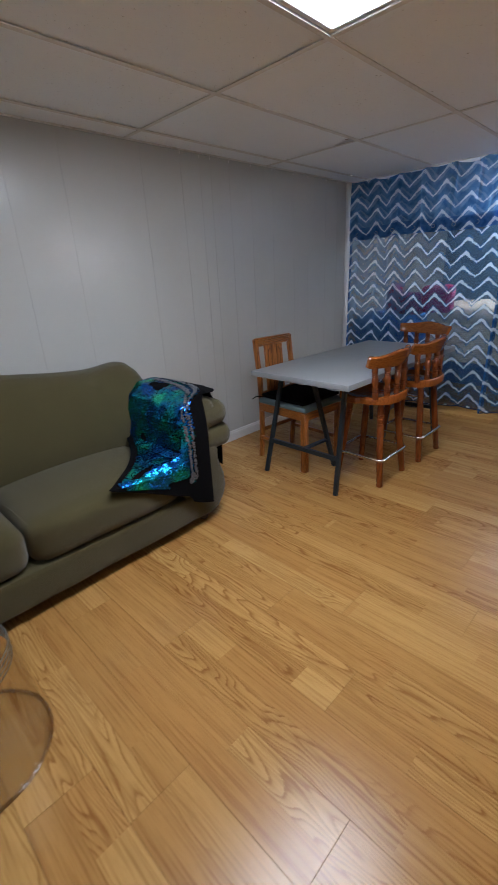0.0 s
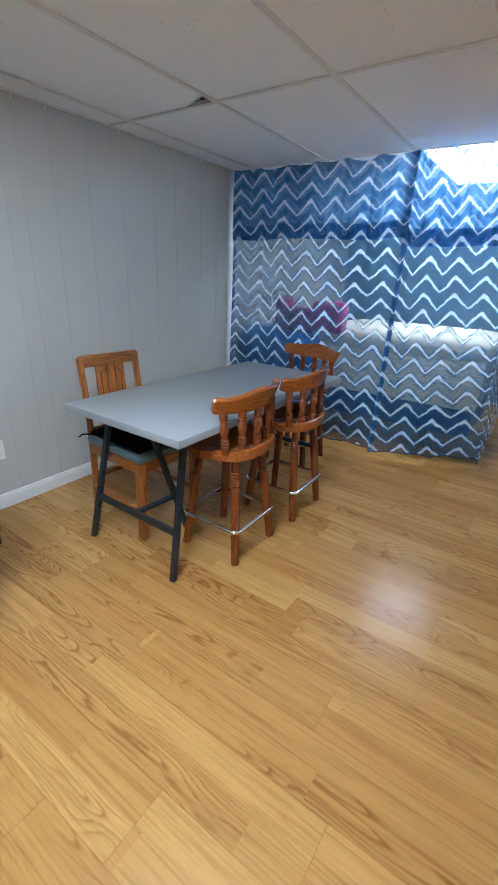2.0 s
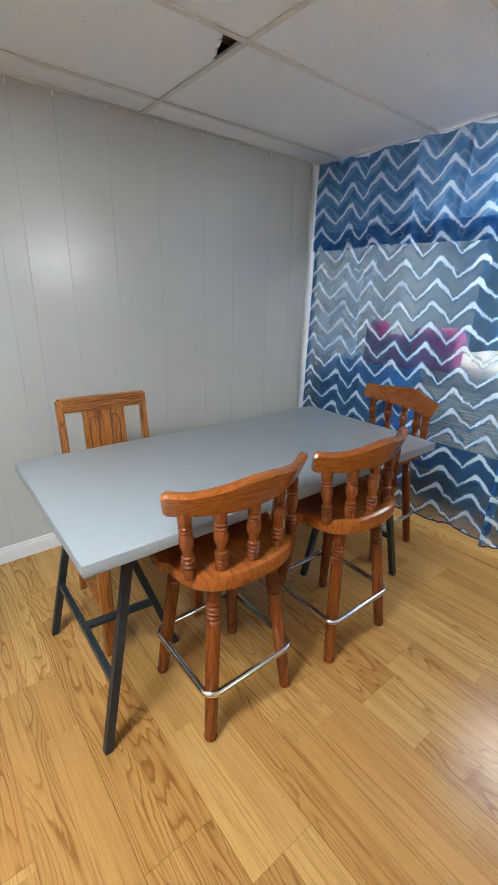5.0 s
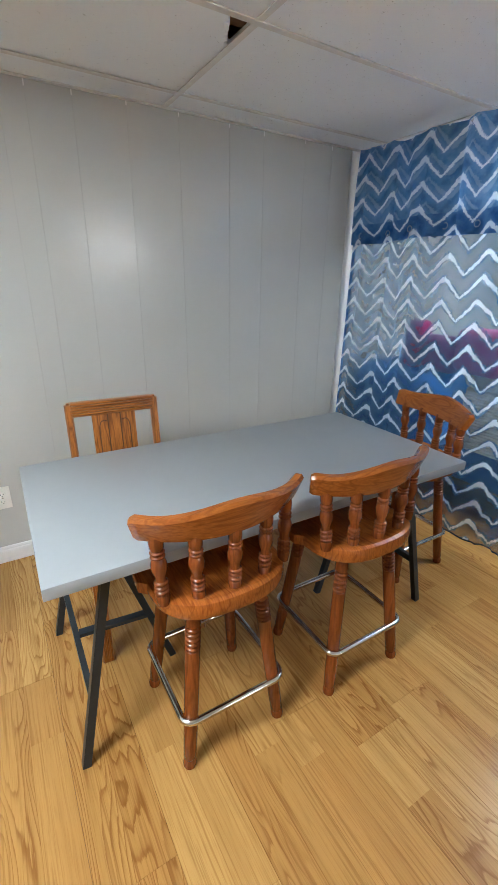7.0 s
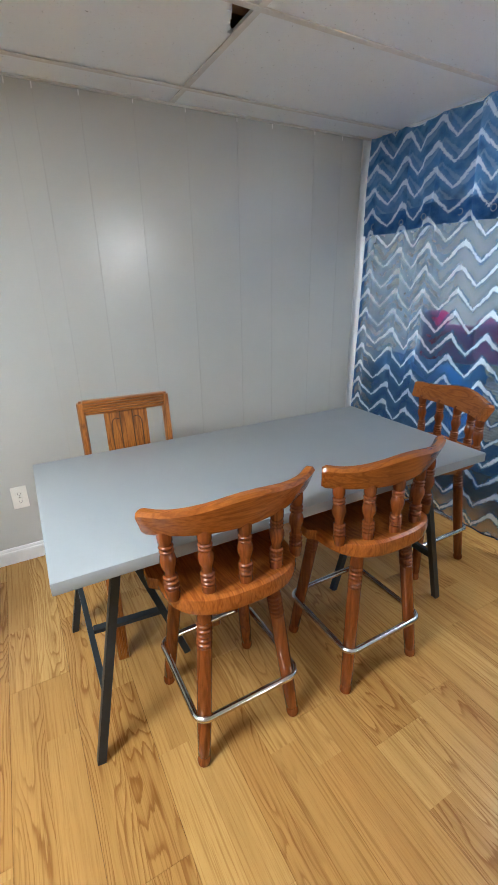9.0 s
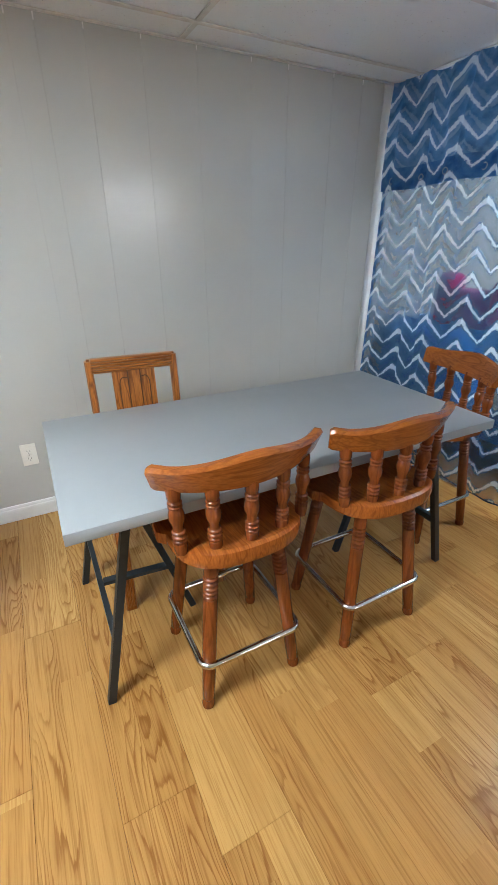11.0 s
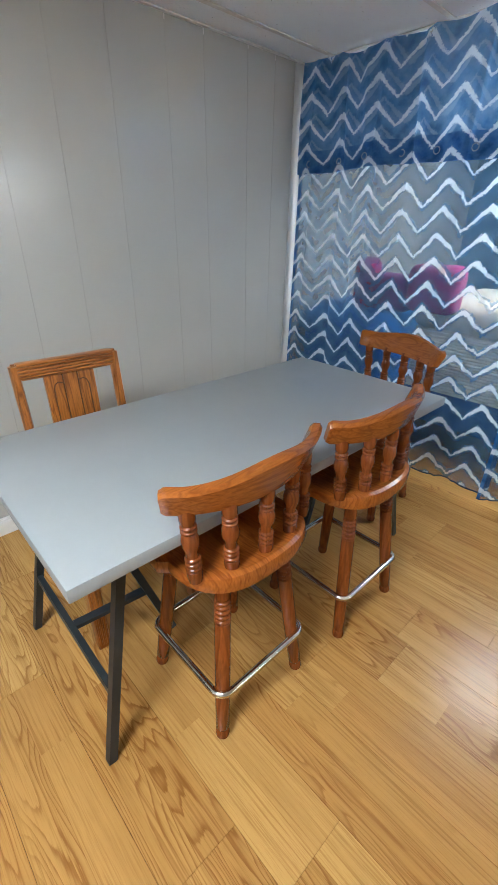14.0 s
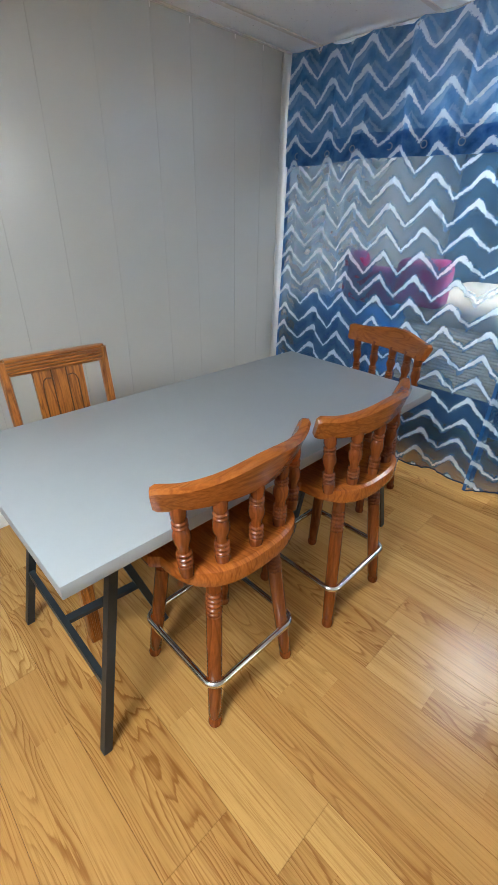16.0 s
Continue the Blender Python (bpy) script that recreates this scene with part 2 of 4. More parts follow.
    # thread cover is denser under the white print
    # sheerness raised on the right half to stand for brighter light behind it
    sheer_by_u = m.ramp(m.math("ADD", m.math("MULTIPLY", u, 0.5), m.math("MULTIPLY", m.math("SUBTRACT", cloud(3.0, 2.0), 0.5), 0.06)), (0.44, (sheer * 0.90,) * 3), (0.54, (sheer * 1.34,) * 3))
    cover = m.math("MULTIPLY", m.math("SUBTRACT", 1.0, m.math("MULTIPLY", line, 0.75)), m.math("SUBTRACT", 1.0, m.math("MULTIPLY", halo, 0.45)))
    m.link(m.math("MULTIPLY", cover, sheer_by_u), m2.inputs[0])
    m.link(m1.outputs[0], m2.inputs[1])
    m.link(tr.outputs[0], m2.inputs[2])
    m.link(m2.outputs[0], out.inputs[0])
    return m.m


def make_diffuser(name, power):
    m = Mat(name, 0.3)
    vor = m.n("ShaderNodeTexVoronoi", Scale=55.0, Randomness=0.0)
    m.link(m.co, vor.inputs["Vector"])
    f = m.ramp(vor.outputs["Distance"], (0.0, (1, 1, 1)), (0.75, (0.72, 0.76, 0.80)))
    m.color((0.9, 0.9, 0.9))
    m.link(m.mix(1.0, f, (0.90, 0.965, 1.0), "MULTIPLY"), m.b.inputs["Emission Color"])
    m.b.inputs["Emission Strength"].default_value = power
    return m.m


WALL = make_wall_paint()
TILE_MAT = make_tile()
PLANK = make_plank()
PINE = make_wood("varnished_pine", (0.245, 0.061, 0.013), (0.105, 0.022, 0.005), 0.18, 2, 26.0)
# lighter copy of the pine, for the light the top rail catches
PINE_X = make_wood("varnished_pine_across_lit", (0.40, 0.122, 0.021), (0.20, 0.047, 0.008), 0.20, 1, 38.0)
PINE_SEAT = make_wood("varnished_pine_seat", (0.40, 0.118, 0.020), (0.19, 0.043, 0.008), 0.17, 0, 60.0, 2)
OAK = make_wood("golden_oak", (0.49, 0.172, 0.034), (0.10, 0.026, 0.006), 0.30, 2, 40.0)
OAK_Y = make_wood("golden_oak_across", (0.49, 0.172, 0.034), (0.10, 0.026, 0.006), 0.30, 1, 40.0)
OAK_DARK = make_wood("dark_groove_oak", (0.12, 0.036, 0.010), (0.06, 0.018, 0.006), 0.5, 2, 40.0)
CHROME = simple("polished_chrome", (0.72, 0.70, 0.66), 0.16, 1.0, 0.05)
STEEL = simple("dark_painted_steel", (0.022, 0.030, 0.036), 0.42, 0.3, 0.15, 60.0)
TABLE = simple("grey_foil_tabletop", (0.270, 0.286, 0.292), 0.34, 0.0, 0.02, 14.0)
WHITE = simple("white_trim_paint", (0.74, 0.73, 0.71), 0.42, 0.0, 0.05, 18.0)
TRIM_GLOW = simple("pale_grey_trim_glow", (0.60, 0.595, 0.575), 0.42, 0.0, 0.05, 18.0)
TEE = simple("grid_enamel", (0.78, 0.76, 0.71), 0.5, 0.0, 0.08, 25.0)
DARK = simple("dark_joist_timber", (0.05, 0.032, 0.02), 0.9, 0.0, 0.3, 20.0)
JOIST = simple("brown_joist_timber", (0.20, 0.105, 0.05), 0.9, 0.0, 0.3, 20.0)
UNDER = simple("underlay", (0.16, 0.09, 0.04), 0.9)
PLASTIC = simple("ivory_plastic", (0.78, 0.75, 0.68), 0.35, 0.0, 0.03)
SLOT = simple("dark_slot", (0.03, 0.03, 0.03), 0.6)
SOFA = make_corduroy("olive_corduroy", (0.088, 0.073, 0.030))
BLACK = make_fabric("black_cloth", (0.006, 0.006, 0.007), sheen=0.0)
TEAL = make_fabric("teal_seat_cloth", (0.16, 0.26, 0.28), var=0.5)
DIFFUSER = make_diffuser("prismatic_diffuser", LAMP)
# same diffuser at lower power, to darken what shows through the curtain
DIFFUSER_DIM = make_diffuser("dim_prismatic_diffuser", LAMP * 0.82)
CURTAIN = make_curtain("zigzag_voile", (0.046, 0.165, 0.340), (0.17, 0.33, 0.50), 0.385, wall_grey=0.20, patchy=0.8)
FLAP = make_curtain("zigzag_voile_doubled", (0.062, 0.235, 0.530), (0.24, 0.45, 0.72), 0.16, ghost=0.42, patchy=0.8, glow=0.52)
# copy of FLAP, backlight painted in as a stronger ghost print
FLAP_LIT = make_curtain("zigzag_voile_doubled_backlit", (0.060, 0.210, 0.480), (0.20, 0.40, 0.66), 0.17, ghost=0.62, glow=0.42)
HEADER = make_curtain("zigzag_voile_header", (0.034, 0.150, 0.420), (0.13, 0.31, 0.58), 0.08)
HEM = simple("navy_hem_cloth", (0.018, 0.035, 0.085), 0.9, 0.0, 0.3, 60.0)
NICKEL = simple("dull_nickel", (0.34, 0.40, 0.48), 0.42, 1.0, 0.1)
def make_clear():
    m = Mat("clear_plastic", 0.08)
    tr, gl, fr, mx = m.n("ShaderNodeBsdfTransparent"), m.n("ShaderNodeBsdfGlossy", Roughness=0.08), m.n("ShaderNodeLayerWeight", Blend=0.12), m.n("ShaderNodeMixShader")
    tr.inputs[0].default_value = (0.975, 0.97, 0.965, 1)
    m.link(m.math("ADD", m.math("MULTIPLY", fr.outputs["Facing"], 0.30), 0.02), mx.inputs[0])
    m.link(tr.outputs[0], mx.inputs[1])
    m.link(gl.outputs[0], mx.inputs[2])
    m.link(mx.outputs[0], m.t.nodes["Material Output"].inputs[0])
    return m.m


CLEAR = make_clear()
THICK = simple("thick_clear_plastic", (0.80, 0.72, 0.64), 0.06, 0.0, 0.03)
THICK.node_tree.nodes["Principled BSDF"].inputs["Transmission Weight"].default_value = 1.0


def make_day():
    m = Mat("overcast_daylight", 1.0)
    m.color((0.8, 0.85, 0.9))
    m.b.inputs["Emission Color"].default_value = (0.96, 0.98, 1.0, 1)
    m.b.inputs["Emission Strength"].default_value = 20.0
    return m.m


DAY = make_day()
# dimness behind the curtain is put into this wall's dark blue colour
DIMMED = simple("dimmed_blue_wall_paint", (0.125, 0.185, 0.245), 0.6, 0.0, 0.06, 6.0)
# very pale coat on the unseen walls, to bounce light onto the ceiling
BOUNCE = simple("pale_bounce_paint", (0.89, 0.895, 0.895), 0.5, 0.0, 0.03, 6.0)


# ---- mesh helpers ----
def mesh_of(name, bm, mat, smooth=True):
    bmesh.ops.recalc_face_normals(bm, faces=bm.faces)
    me = bpy.data.meshes.new(name)
    bm.to_mesh(me)
    bm.free()
    me.materials.append(mat)
    if smooth:
        me.shade_smooth()
        me.set_sharp_from_angle(angle=radians(38))
    return me


def part(name, bm, mat, parent=None, label="", smooth=True, at=None):
    ob = new(name, mesh_of(name, bm, mat, smooth))
    if parent is not None:
        ob.parent = parent
    if at is not None:
        ob.matrix_basis = at
    if label:
        ob["label"] = label
    return ob


def thing(name, m, label, category, group=""):
    ob = new(name)
    ob.empty_display_size = 0.1
    ob.matrix_basis = m
    return tagged(ob, label, category, group)


def box(x0, x1, y0, y1, z0, z1, bevel=0.0, seg=2, bm=None):
    own = bm is None
    b = bmesh.new()
    bmesh.ops.create_cube(b, size=1.0, matrix=Matrix.LocRotScale(((x0 + x1) / 2, (y0 + y1) / 2, (z0 + z1) / 2), None, (x1 - x0, y1 - y0, z1 - z0)))
    if bevel:
        bmesh.ops.bevel(b, geom=b.edges[:], offset=bevel, segments=seg, affect="EDGES", profile=0.5)
    if own:
        return b
    join(bm, b)
    return bm


def join(bm, other, m=None):
    if m is not None:
        bmesh.ops.transform(other, matrix=m, verts=other.verts)
    me = bpy.data.meshes.new("t")
    other.to_mesh(me)
    other.free()
    bm.from_mesh(me)
    bpy.data.meshes.remove(me)
    return bm


def lathe(profile, sides=20, m=None):
    """Rows of (radius, height) turned about z."""
    bm = bmesh.new()
    rings = [[bm.verts.new((r * math.cos(a), r * math.sin(a), z)) for a in (2 * math.pi * i / sides for i in range(sides))] for r, z in profile]
    for a, b in zip(rings, rings[1:]):
        for i in range(sides):
            bm.faces.new((a[i], a[(i + 1) % sides], b[(i + 1) % sides], b[i]))
    bm.faces.new(rings[0][::-1])
    bm.faces.new(rings[-1])
    if m is not None:
        bmesh.ops.transform(bm, matrix=m, verts=bm.verts)
    return bm


def between(a, b):
    """The pose that lays a z axis from a towards b."""
    a, b = Vector(a), Vector(b)
    return Matrix.Translation(a) @ (b - a).to_track_quat("Z", "Y").to_matrix().to_4x4()


def sweep(points, section, closed=False, up=(0, 0, 1)):
    """A section (list of 2D points) carried along a line of points."""
    bm = bmesh.new()
    pts = [Vector(p) for p in points]
    n, rings = len(pts), []
    for i, p in enumerate(pts):
        if closed:
            d = pts[(i + 1) % n] - pts[i - 1]
        else:
            d = pts[min(i + 1, n - 1)] - pts[max(i - 1, 0)]
        d.normalize()
        side = d.cross(Vector(up)).normalized()
        top = side.cross(d)
        rings.append([bm.verts.new(p + side * a + top * b) for a, b in section])
    k = len(section)
    for j in range(n if closed else n - 1):
        a, b = rings[j], rings[(j + 1) % n]
        for i in range(k):
            bm.faces.new((a[i], a[(i + 1) % k], b[(i + 1) % k], b[i]))
    if not closed:
        bm.faces.new(rings[0][::-1])
        bm.faces.new(rings[-1])
    return bm


def circle(r, k=12):
    return [(r * math.cos(2 * math.pi * i / k), r * math.sin(2 * math.pi * i / k)) for i in range(k)]


def prism(outline, z0, z1, bevel=0.0, seg=2):
    bm = bmesh.new()
    low = [bm.verts.new((x, y, z0)) for x, y in outline]
    high = [bm.verts.new((x, y, z1)) for x, y in outline]
    n = len(outline)
    bm.faces.new(low[::-1])
    bm.faces.new(high)
    for i in range(n):
        bm.faces.new((low[i], low[(i + 1) % n], high[(i + 1) % n], high[i]))
    if bevel:
        rim = [e for e in bm.edges if abs(e.verts[0].co.z - e.verts[1].co.z) < 1e-6]
        bmesh.ops.bevel(bm, geom=rim, offset=bevel, segments=seg, affect="EDGES", profile=0.5)
    return bm


def sheet(nu, nv, place, uv=None):
    """A grid of points place(s, t), s and t from 0 to 1, with uv(s, t) on it."""
    bm = bmesh.new()
    vs = [[bm.verts.new(place(i / nu, j / nv)) for i in range(nu + 1)] for j in range(nv + 1)]
    lay = bm.loops.layers.uv.new("UVMap") if uv else None
    for j in range(nv):
        for i in range(nu):
            f = bm.faces.new((vs[j][i], vs[j][i + 1], vs[j + 1][i + 1], vs[j + 1][i]))
            if uv:
                for loop, (a, b) in zip(f.loops, ((i, j), (i + 1, j), (i + 1, j + 1), (i, j + 1))):
                    loop[lay].uv = uv(a / nu, b / nv)
    return bm


# ---- structure: ceiling, lamps, walls ----
LIGHT_TILES = ((1.6132, 0.4568), (1.6132, 4.1144))
GX = [GRID_X - TILE + k * TILE for k in range(12)]
GY = [GRID_Y + (2 * k) * TILE for k in range(-5, 4)]


def build_ceiling():
    bm = bmesh.new()
    xs = [WALL_X] + [x for x in GX if x < RIGHT_X] + [RIGHT_X]
    ys = [BACK_Y] + [y for y in GY if BACK_Y < y < END_Y] + [END_Y]
    for x0, x1 in zip(xs, xs[1:]):
        for y0, y1 in zip(ys, ys[1:]):
            if any(abs(x0 - a) < 0.01 and abs(y0 - b) < 0.01 for a, b in LIGHT_TILES):
                continue
            z = CEIL + 0.004 + random.uniform(0, 0.004)
            if abs(x1 - GRID_X) < 0.01 and abs(y1 - GRID_Y) < 0.01:
                # this tile has a broken corner
                out = [(x0, y0), (x1, y0), (x1, y1 - 0.105), (x1 - 0.012, y1 - 0.098), (x1 - 0.05, y1 - 0.070), (x1 - 0.09, y1 - 0.058), (x1 - 0.125, y1 - 0.036), (x1 - 0.165, y1 - 0.022), (x1 - 0.172, y1), (x0, y1)]
                join(bm, prism(out, z, z + 0.016))
                # torn fibres along the break
                for k in range(9):
                    px, py, r = x1 - 0.165 + 0.018 * k, y1 - 0.020 - 0.0085 * k, random.uniform(0.006, 0.013)
                    chip = [(px + r * random.uniform(0.6, 1.2) * math.cos(w), py + 0.7 * r * random.uniform(0.6, 1.2) * math.sin(w)) for w in (0.2, 1.3, 2.6, 3.7, 5.2)]
                    join(bm, prism(chip, z - 0.006 * random.random(), z + 0.007))
            else:
                box(x0, x1, y0, y1, z, z + 0.016, bm=bm)
    ob = part("ceiling", bm, TILE_MAT, smooth=False)
    tagged(ob, "suspended ceiling of pitted off-white mineral tiles, one corner broken", "ceiling", kind="structure")
    bm = bmesh.new()
    for x in xs[1:-1]:
        box(x - 0.012, x + 0.012, BACK_Y, END_Y, CEIL - 0.001, CEIL + 0.003, bm=bm)
    for y in ys[1:-1]:
        for x0, x1 in zip(xs, xs[1:]):
            box(x0 + 0.012, x1 - 0.012, y - 0.012, y + 0.012, CEIL, CEIL + 0.0032, bm=bm)
    box(WALL_X + 0.002, WALL_X + 0.022, BACK_Y, END_Y, CEIL - 0.0015, CEIL + 0.003, bm=bm)
    part("grid", bm, TEE, ob, "cream metal ceiling grid", smooth=False)
    deck = part("joist_deck", box(WALL_X - 0.1, RIGHT_X + 0.1, BACK_Y - 0.1, END_Y + 0.1, 2.32, 2.40), DARK, smooth=False)
    for x in (0.50, 0.905):
        joist = part("joist", box(x - 0.019, x + 0.019, BACK_Y, END_Y, 2.105, 2.319, 0.002, 1), JOIST, smooth=False)
        tagged(joist, "rough brown timber joist above the hung ceiling", "joist", kind="structure")
    tagged(deck, "dark timber deck above the hung ceiling", "ceiling deck", kind="structure")


def build_lights():
    for x, y in LIGHT_TILES:
        ob = thing("ceiling_light", pose(x + TILE / 2, y + TILE, CEIL), "recessed fluorescent ceiling light with a prismatic diffuser", "ceiling light", "ceiling lights")
        bm = bmesh.new()
        w, l = TILE / 2 - 0.014, TILE - 0.014
        for a in ((-w, w, -l, -l + 0.022), (-w, w, l - 0.022, l), (-w, -w + 0.022, -l + 0.022, l - 0.022), (w - 0.022, w, -l + 0.022, l - 0.022)):
            box(*a, 0.004, 0.022, 0.002, 1, bm=bm)
        part("frame", bm, WHITE, ob, smooth=False)
        part("diffuser", box(-w + 0.02, w - 0.02, -l + 0.02, l - 0.02, 0.010, 0.018), DIFFUSER if y < 3 else DIFFUSER_DIM, ob, "glowing prismatic diffuser", smooth=False)
        part("housing", box(-w, w, -l, l, 0.024, 0.11), WHITE, ob, smooth=False)


GROOVES = [2.075, 2.236, 2.332, 2.506, 2.728, 2.968, 3.233, 3.434, 3.700, 3.890]


def build_walls():
    wall = part("wall_west", box(WALL_X - 0.14, WALL_X - 0.0031, BACK_Y - 0.14, END_Y + 0.14, -0.06, 2.40), WALL, smooth=False)
    tagged(wall, "light grey painted wood-panelled wall with narrow grooves", "wall", kind="structure")
    ys = list(GROOVES)
    while ys[0] > BACK_Y + 0.2:
        ys.insert(0, ys[0] - random.choice((0.30, 0.41, 0.50)))
    while ys[-1] < END_Y - 0.3:
        ys.append(ys[-1] + random.choice((0.10, 0.13, 0.15, 0.20, 0.25)))
    ys = [BACK_Y] + ys + [END_Y]
    for a, b in zip(ys, ys[1:]):
        bm = box(WALL_X - 0.0030, WALL_X, a + 0.0002, b - 0.0002, 0.0, CEIL + 0.02)
        edge = [e for e in bm.edges if all(abs(v.co.x - WALL_X) < 1e-5 for v in e.verts) and abs(e.verts[0].co.z - e.verts[1].co.z) > 1]
        bmesh.ops.bevel(bm, geom=edge, offset=0.0007, segments=2, affect="EDGES")
        part("wall_panel", bm, WALL, wall, smooth=False)
    for y in GROOVES:
        part("caulk_drip", box(WALL_X + 0.0003, WALL_X + 0.0022, y - 0.0025, y + 0.0025, CEIL - 0.018 - 0.008 * random.random(), CEIL - 0.002, 0.0006, 1), WHITE, wall, smooth=False)
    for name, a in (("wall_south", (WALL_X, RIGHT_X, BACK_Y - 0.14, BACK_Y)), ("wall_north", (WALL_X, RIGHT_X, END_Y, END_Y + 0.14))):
        paint, lab = (BOUNCE, "plain unseen wall, set close and pale to bounce light") if name == "wall_south" else (DIMMED, "wall coloured dark blue to stand for the dimness behind the curtain")
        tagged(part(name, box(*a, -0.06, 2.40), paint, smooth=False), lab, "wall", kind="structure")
    # east wall with a high basement window
    y0, y1, z0, z1 = 3.60, 4.50, 1.60, 2.02
    bm = bmesh.new()
    for a in ((BACK_Y - 0.14, y0, -0.06, 2.40), (y1, END_Y + 0.14, -0.06, 2.40), (y0, y1, -0.06, z0), (y0, y1, z1, 2.40)):
        box(RIGHT_X, RIGHT_X + 0.14, *a, bm=bm)
    tagged(part("wall_east", bm, BOUNCE, smooth=False), "plain unseen wall, pale to bounce light, with a small high window", "wall", kind="structure")
    win = part("window_1", box(RIGHT_X + 0.02, RIGHT_X + 0.12, y0, y1, z0 - 0.02, z0 + 0.0), WHITE, smooth=False)
    tagged(win, "small high basement window in a white frame", "window", kind="structure")
    for a in ((y0, y0 + 0.04, z0 + 0.001, z1), (y1 - 0.04, y1, z0 + 0.001, z1), (y0 + 0.04, y1 - 0.04, z1 - 0.04, z1), (y0 + 0.04, y1 - 0.04, z0 + 0.001, z0 + 0.04)):
        part("window_frame", box(RIGHT_X + 0.05, RIGHT_X + 0.09, *a, 0.003, 1), WHITE, win, smooth=False)
    pane = part("pane", box(RIGHT_X + 0.068, RIGHT_X + 0.072, y0 + 0.04, y1 - 0.04, z0 + 0.04, z1 - 0.04), CLEAR, win, smooth=False)
    pane.visible_shadow = False
    sky = part("backdrop", box(RIGHT_X + 0.6, RIGHT_X + 0.62, 2.6, 5.5, 0.9, 3.0), DAY, smooth=False)
    tagged(sky, "bright overcast daylight outside the window", "daylight", kind="structure")
    # baseboard with a rounded top
    prof = [(0, 0), (0.013, 0), (0.013, 0.058), (0.0115, 0.066), (0.008, 0.070), (0.008, 0.076), (0.005, 0.083), (0, 0.085)]
    bm = sweep([(WALL_X + 0.0004, BACK_Y, 0), (WALL_X + 0.0004, 4.036, 0)], [(a, b) for a, b in prof])
    tagged(part("baseboard", bm, WHITE, smooth=False), "white moulded baseboard along the panelled wall", "baseboard", kind="structure")
    # corner trim with a wide pale cove shaped for the glow leaking past the curtain
    cove = [(0.0, 0.0), (0.004, 0.0)] + [(0.004 + 0.030 * (1 - math.cos(radians(15 * k))), 0.006 + 0.080 * math.sin(radians(15 * k))) for k in range(7)] + [(0.034, 0.115), (0.0, 0.115)]
    bm = prism([(WALL_X + 0.0004 + a, 4.038 + 0.84 * b) for a, b in cove], 0.0, CEIL - 0.003)
    tagged(part("trim", bm, TRIM_GLOW, smooth=False), "pale corner trim, its cove widened to stand for glow beside the curtain", "trim", kind="structure")


# ---- curtain: three lengths of voile hung from the ceiling grid ----
HOOKS = [0.245, 0.42, 0.66, 0.93, 1.13, 1.36, 1.61]


def curtain_line(u, z):
    """Plan of the cloth by metres along it: along the grid, then slanting away, then back along the side."""
    if u < 1.40:
        return 0.24 + u, CURTAIN_Y
    k = 1.0 - z / 2.07
    cx, cy = 2.255 + 0.115 * k, CURTAIN_Y + 0.02 + 0.30 * k
    if u < 2.16:
        d = (u - 1.40) / 0.76
        return 1.64 + (cx - 1.64) * d, CURTAIN_Y + 0.02 * d + (cy - CURTAIN_Y - 0.02) * d
    return cx - 0.01 * (u - 2.16), cy + (u - 2.16)


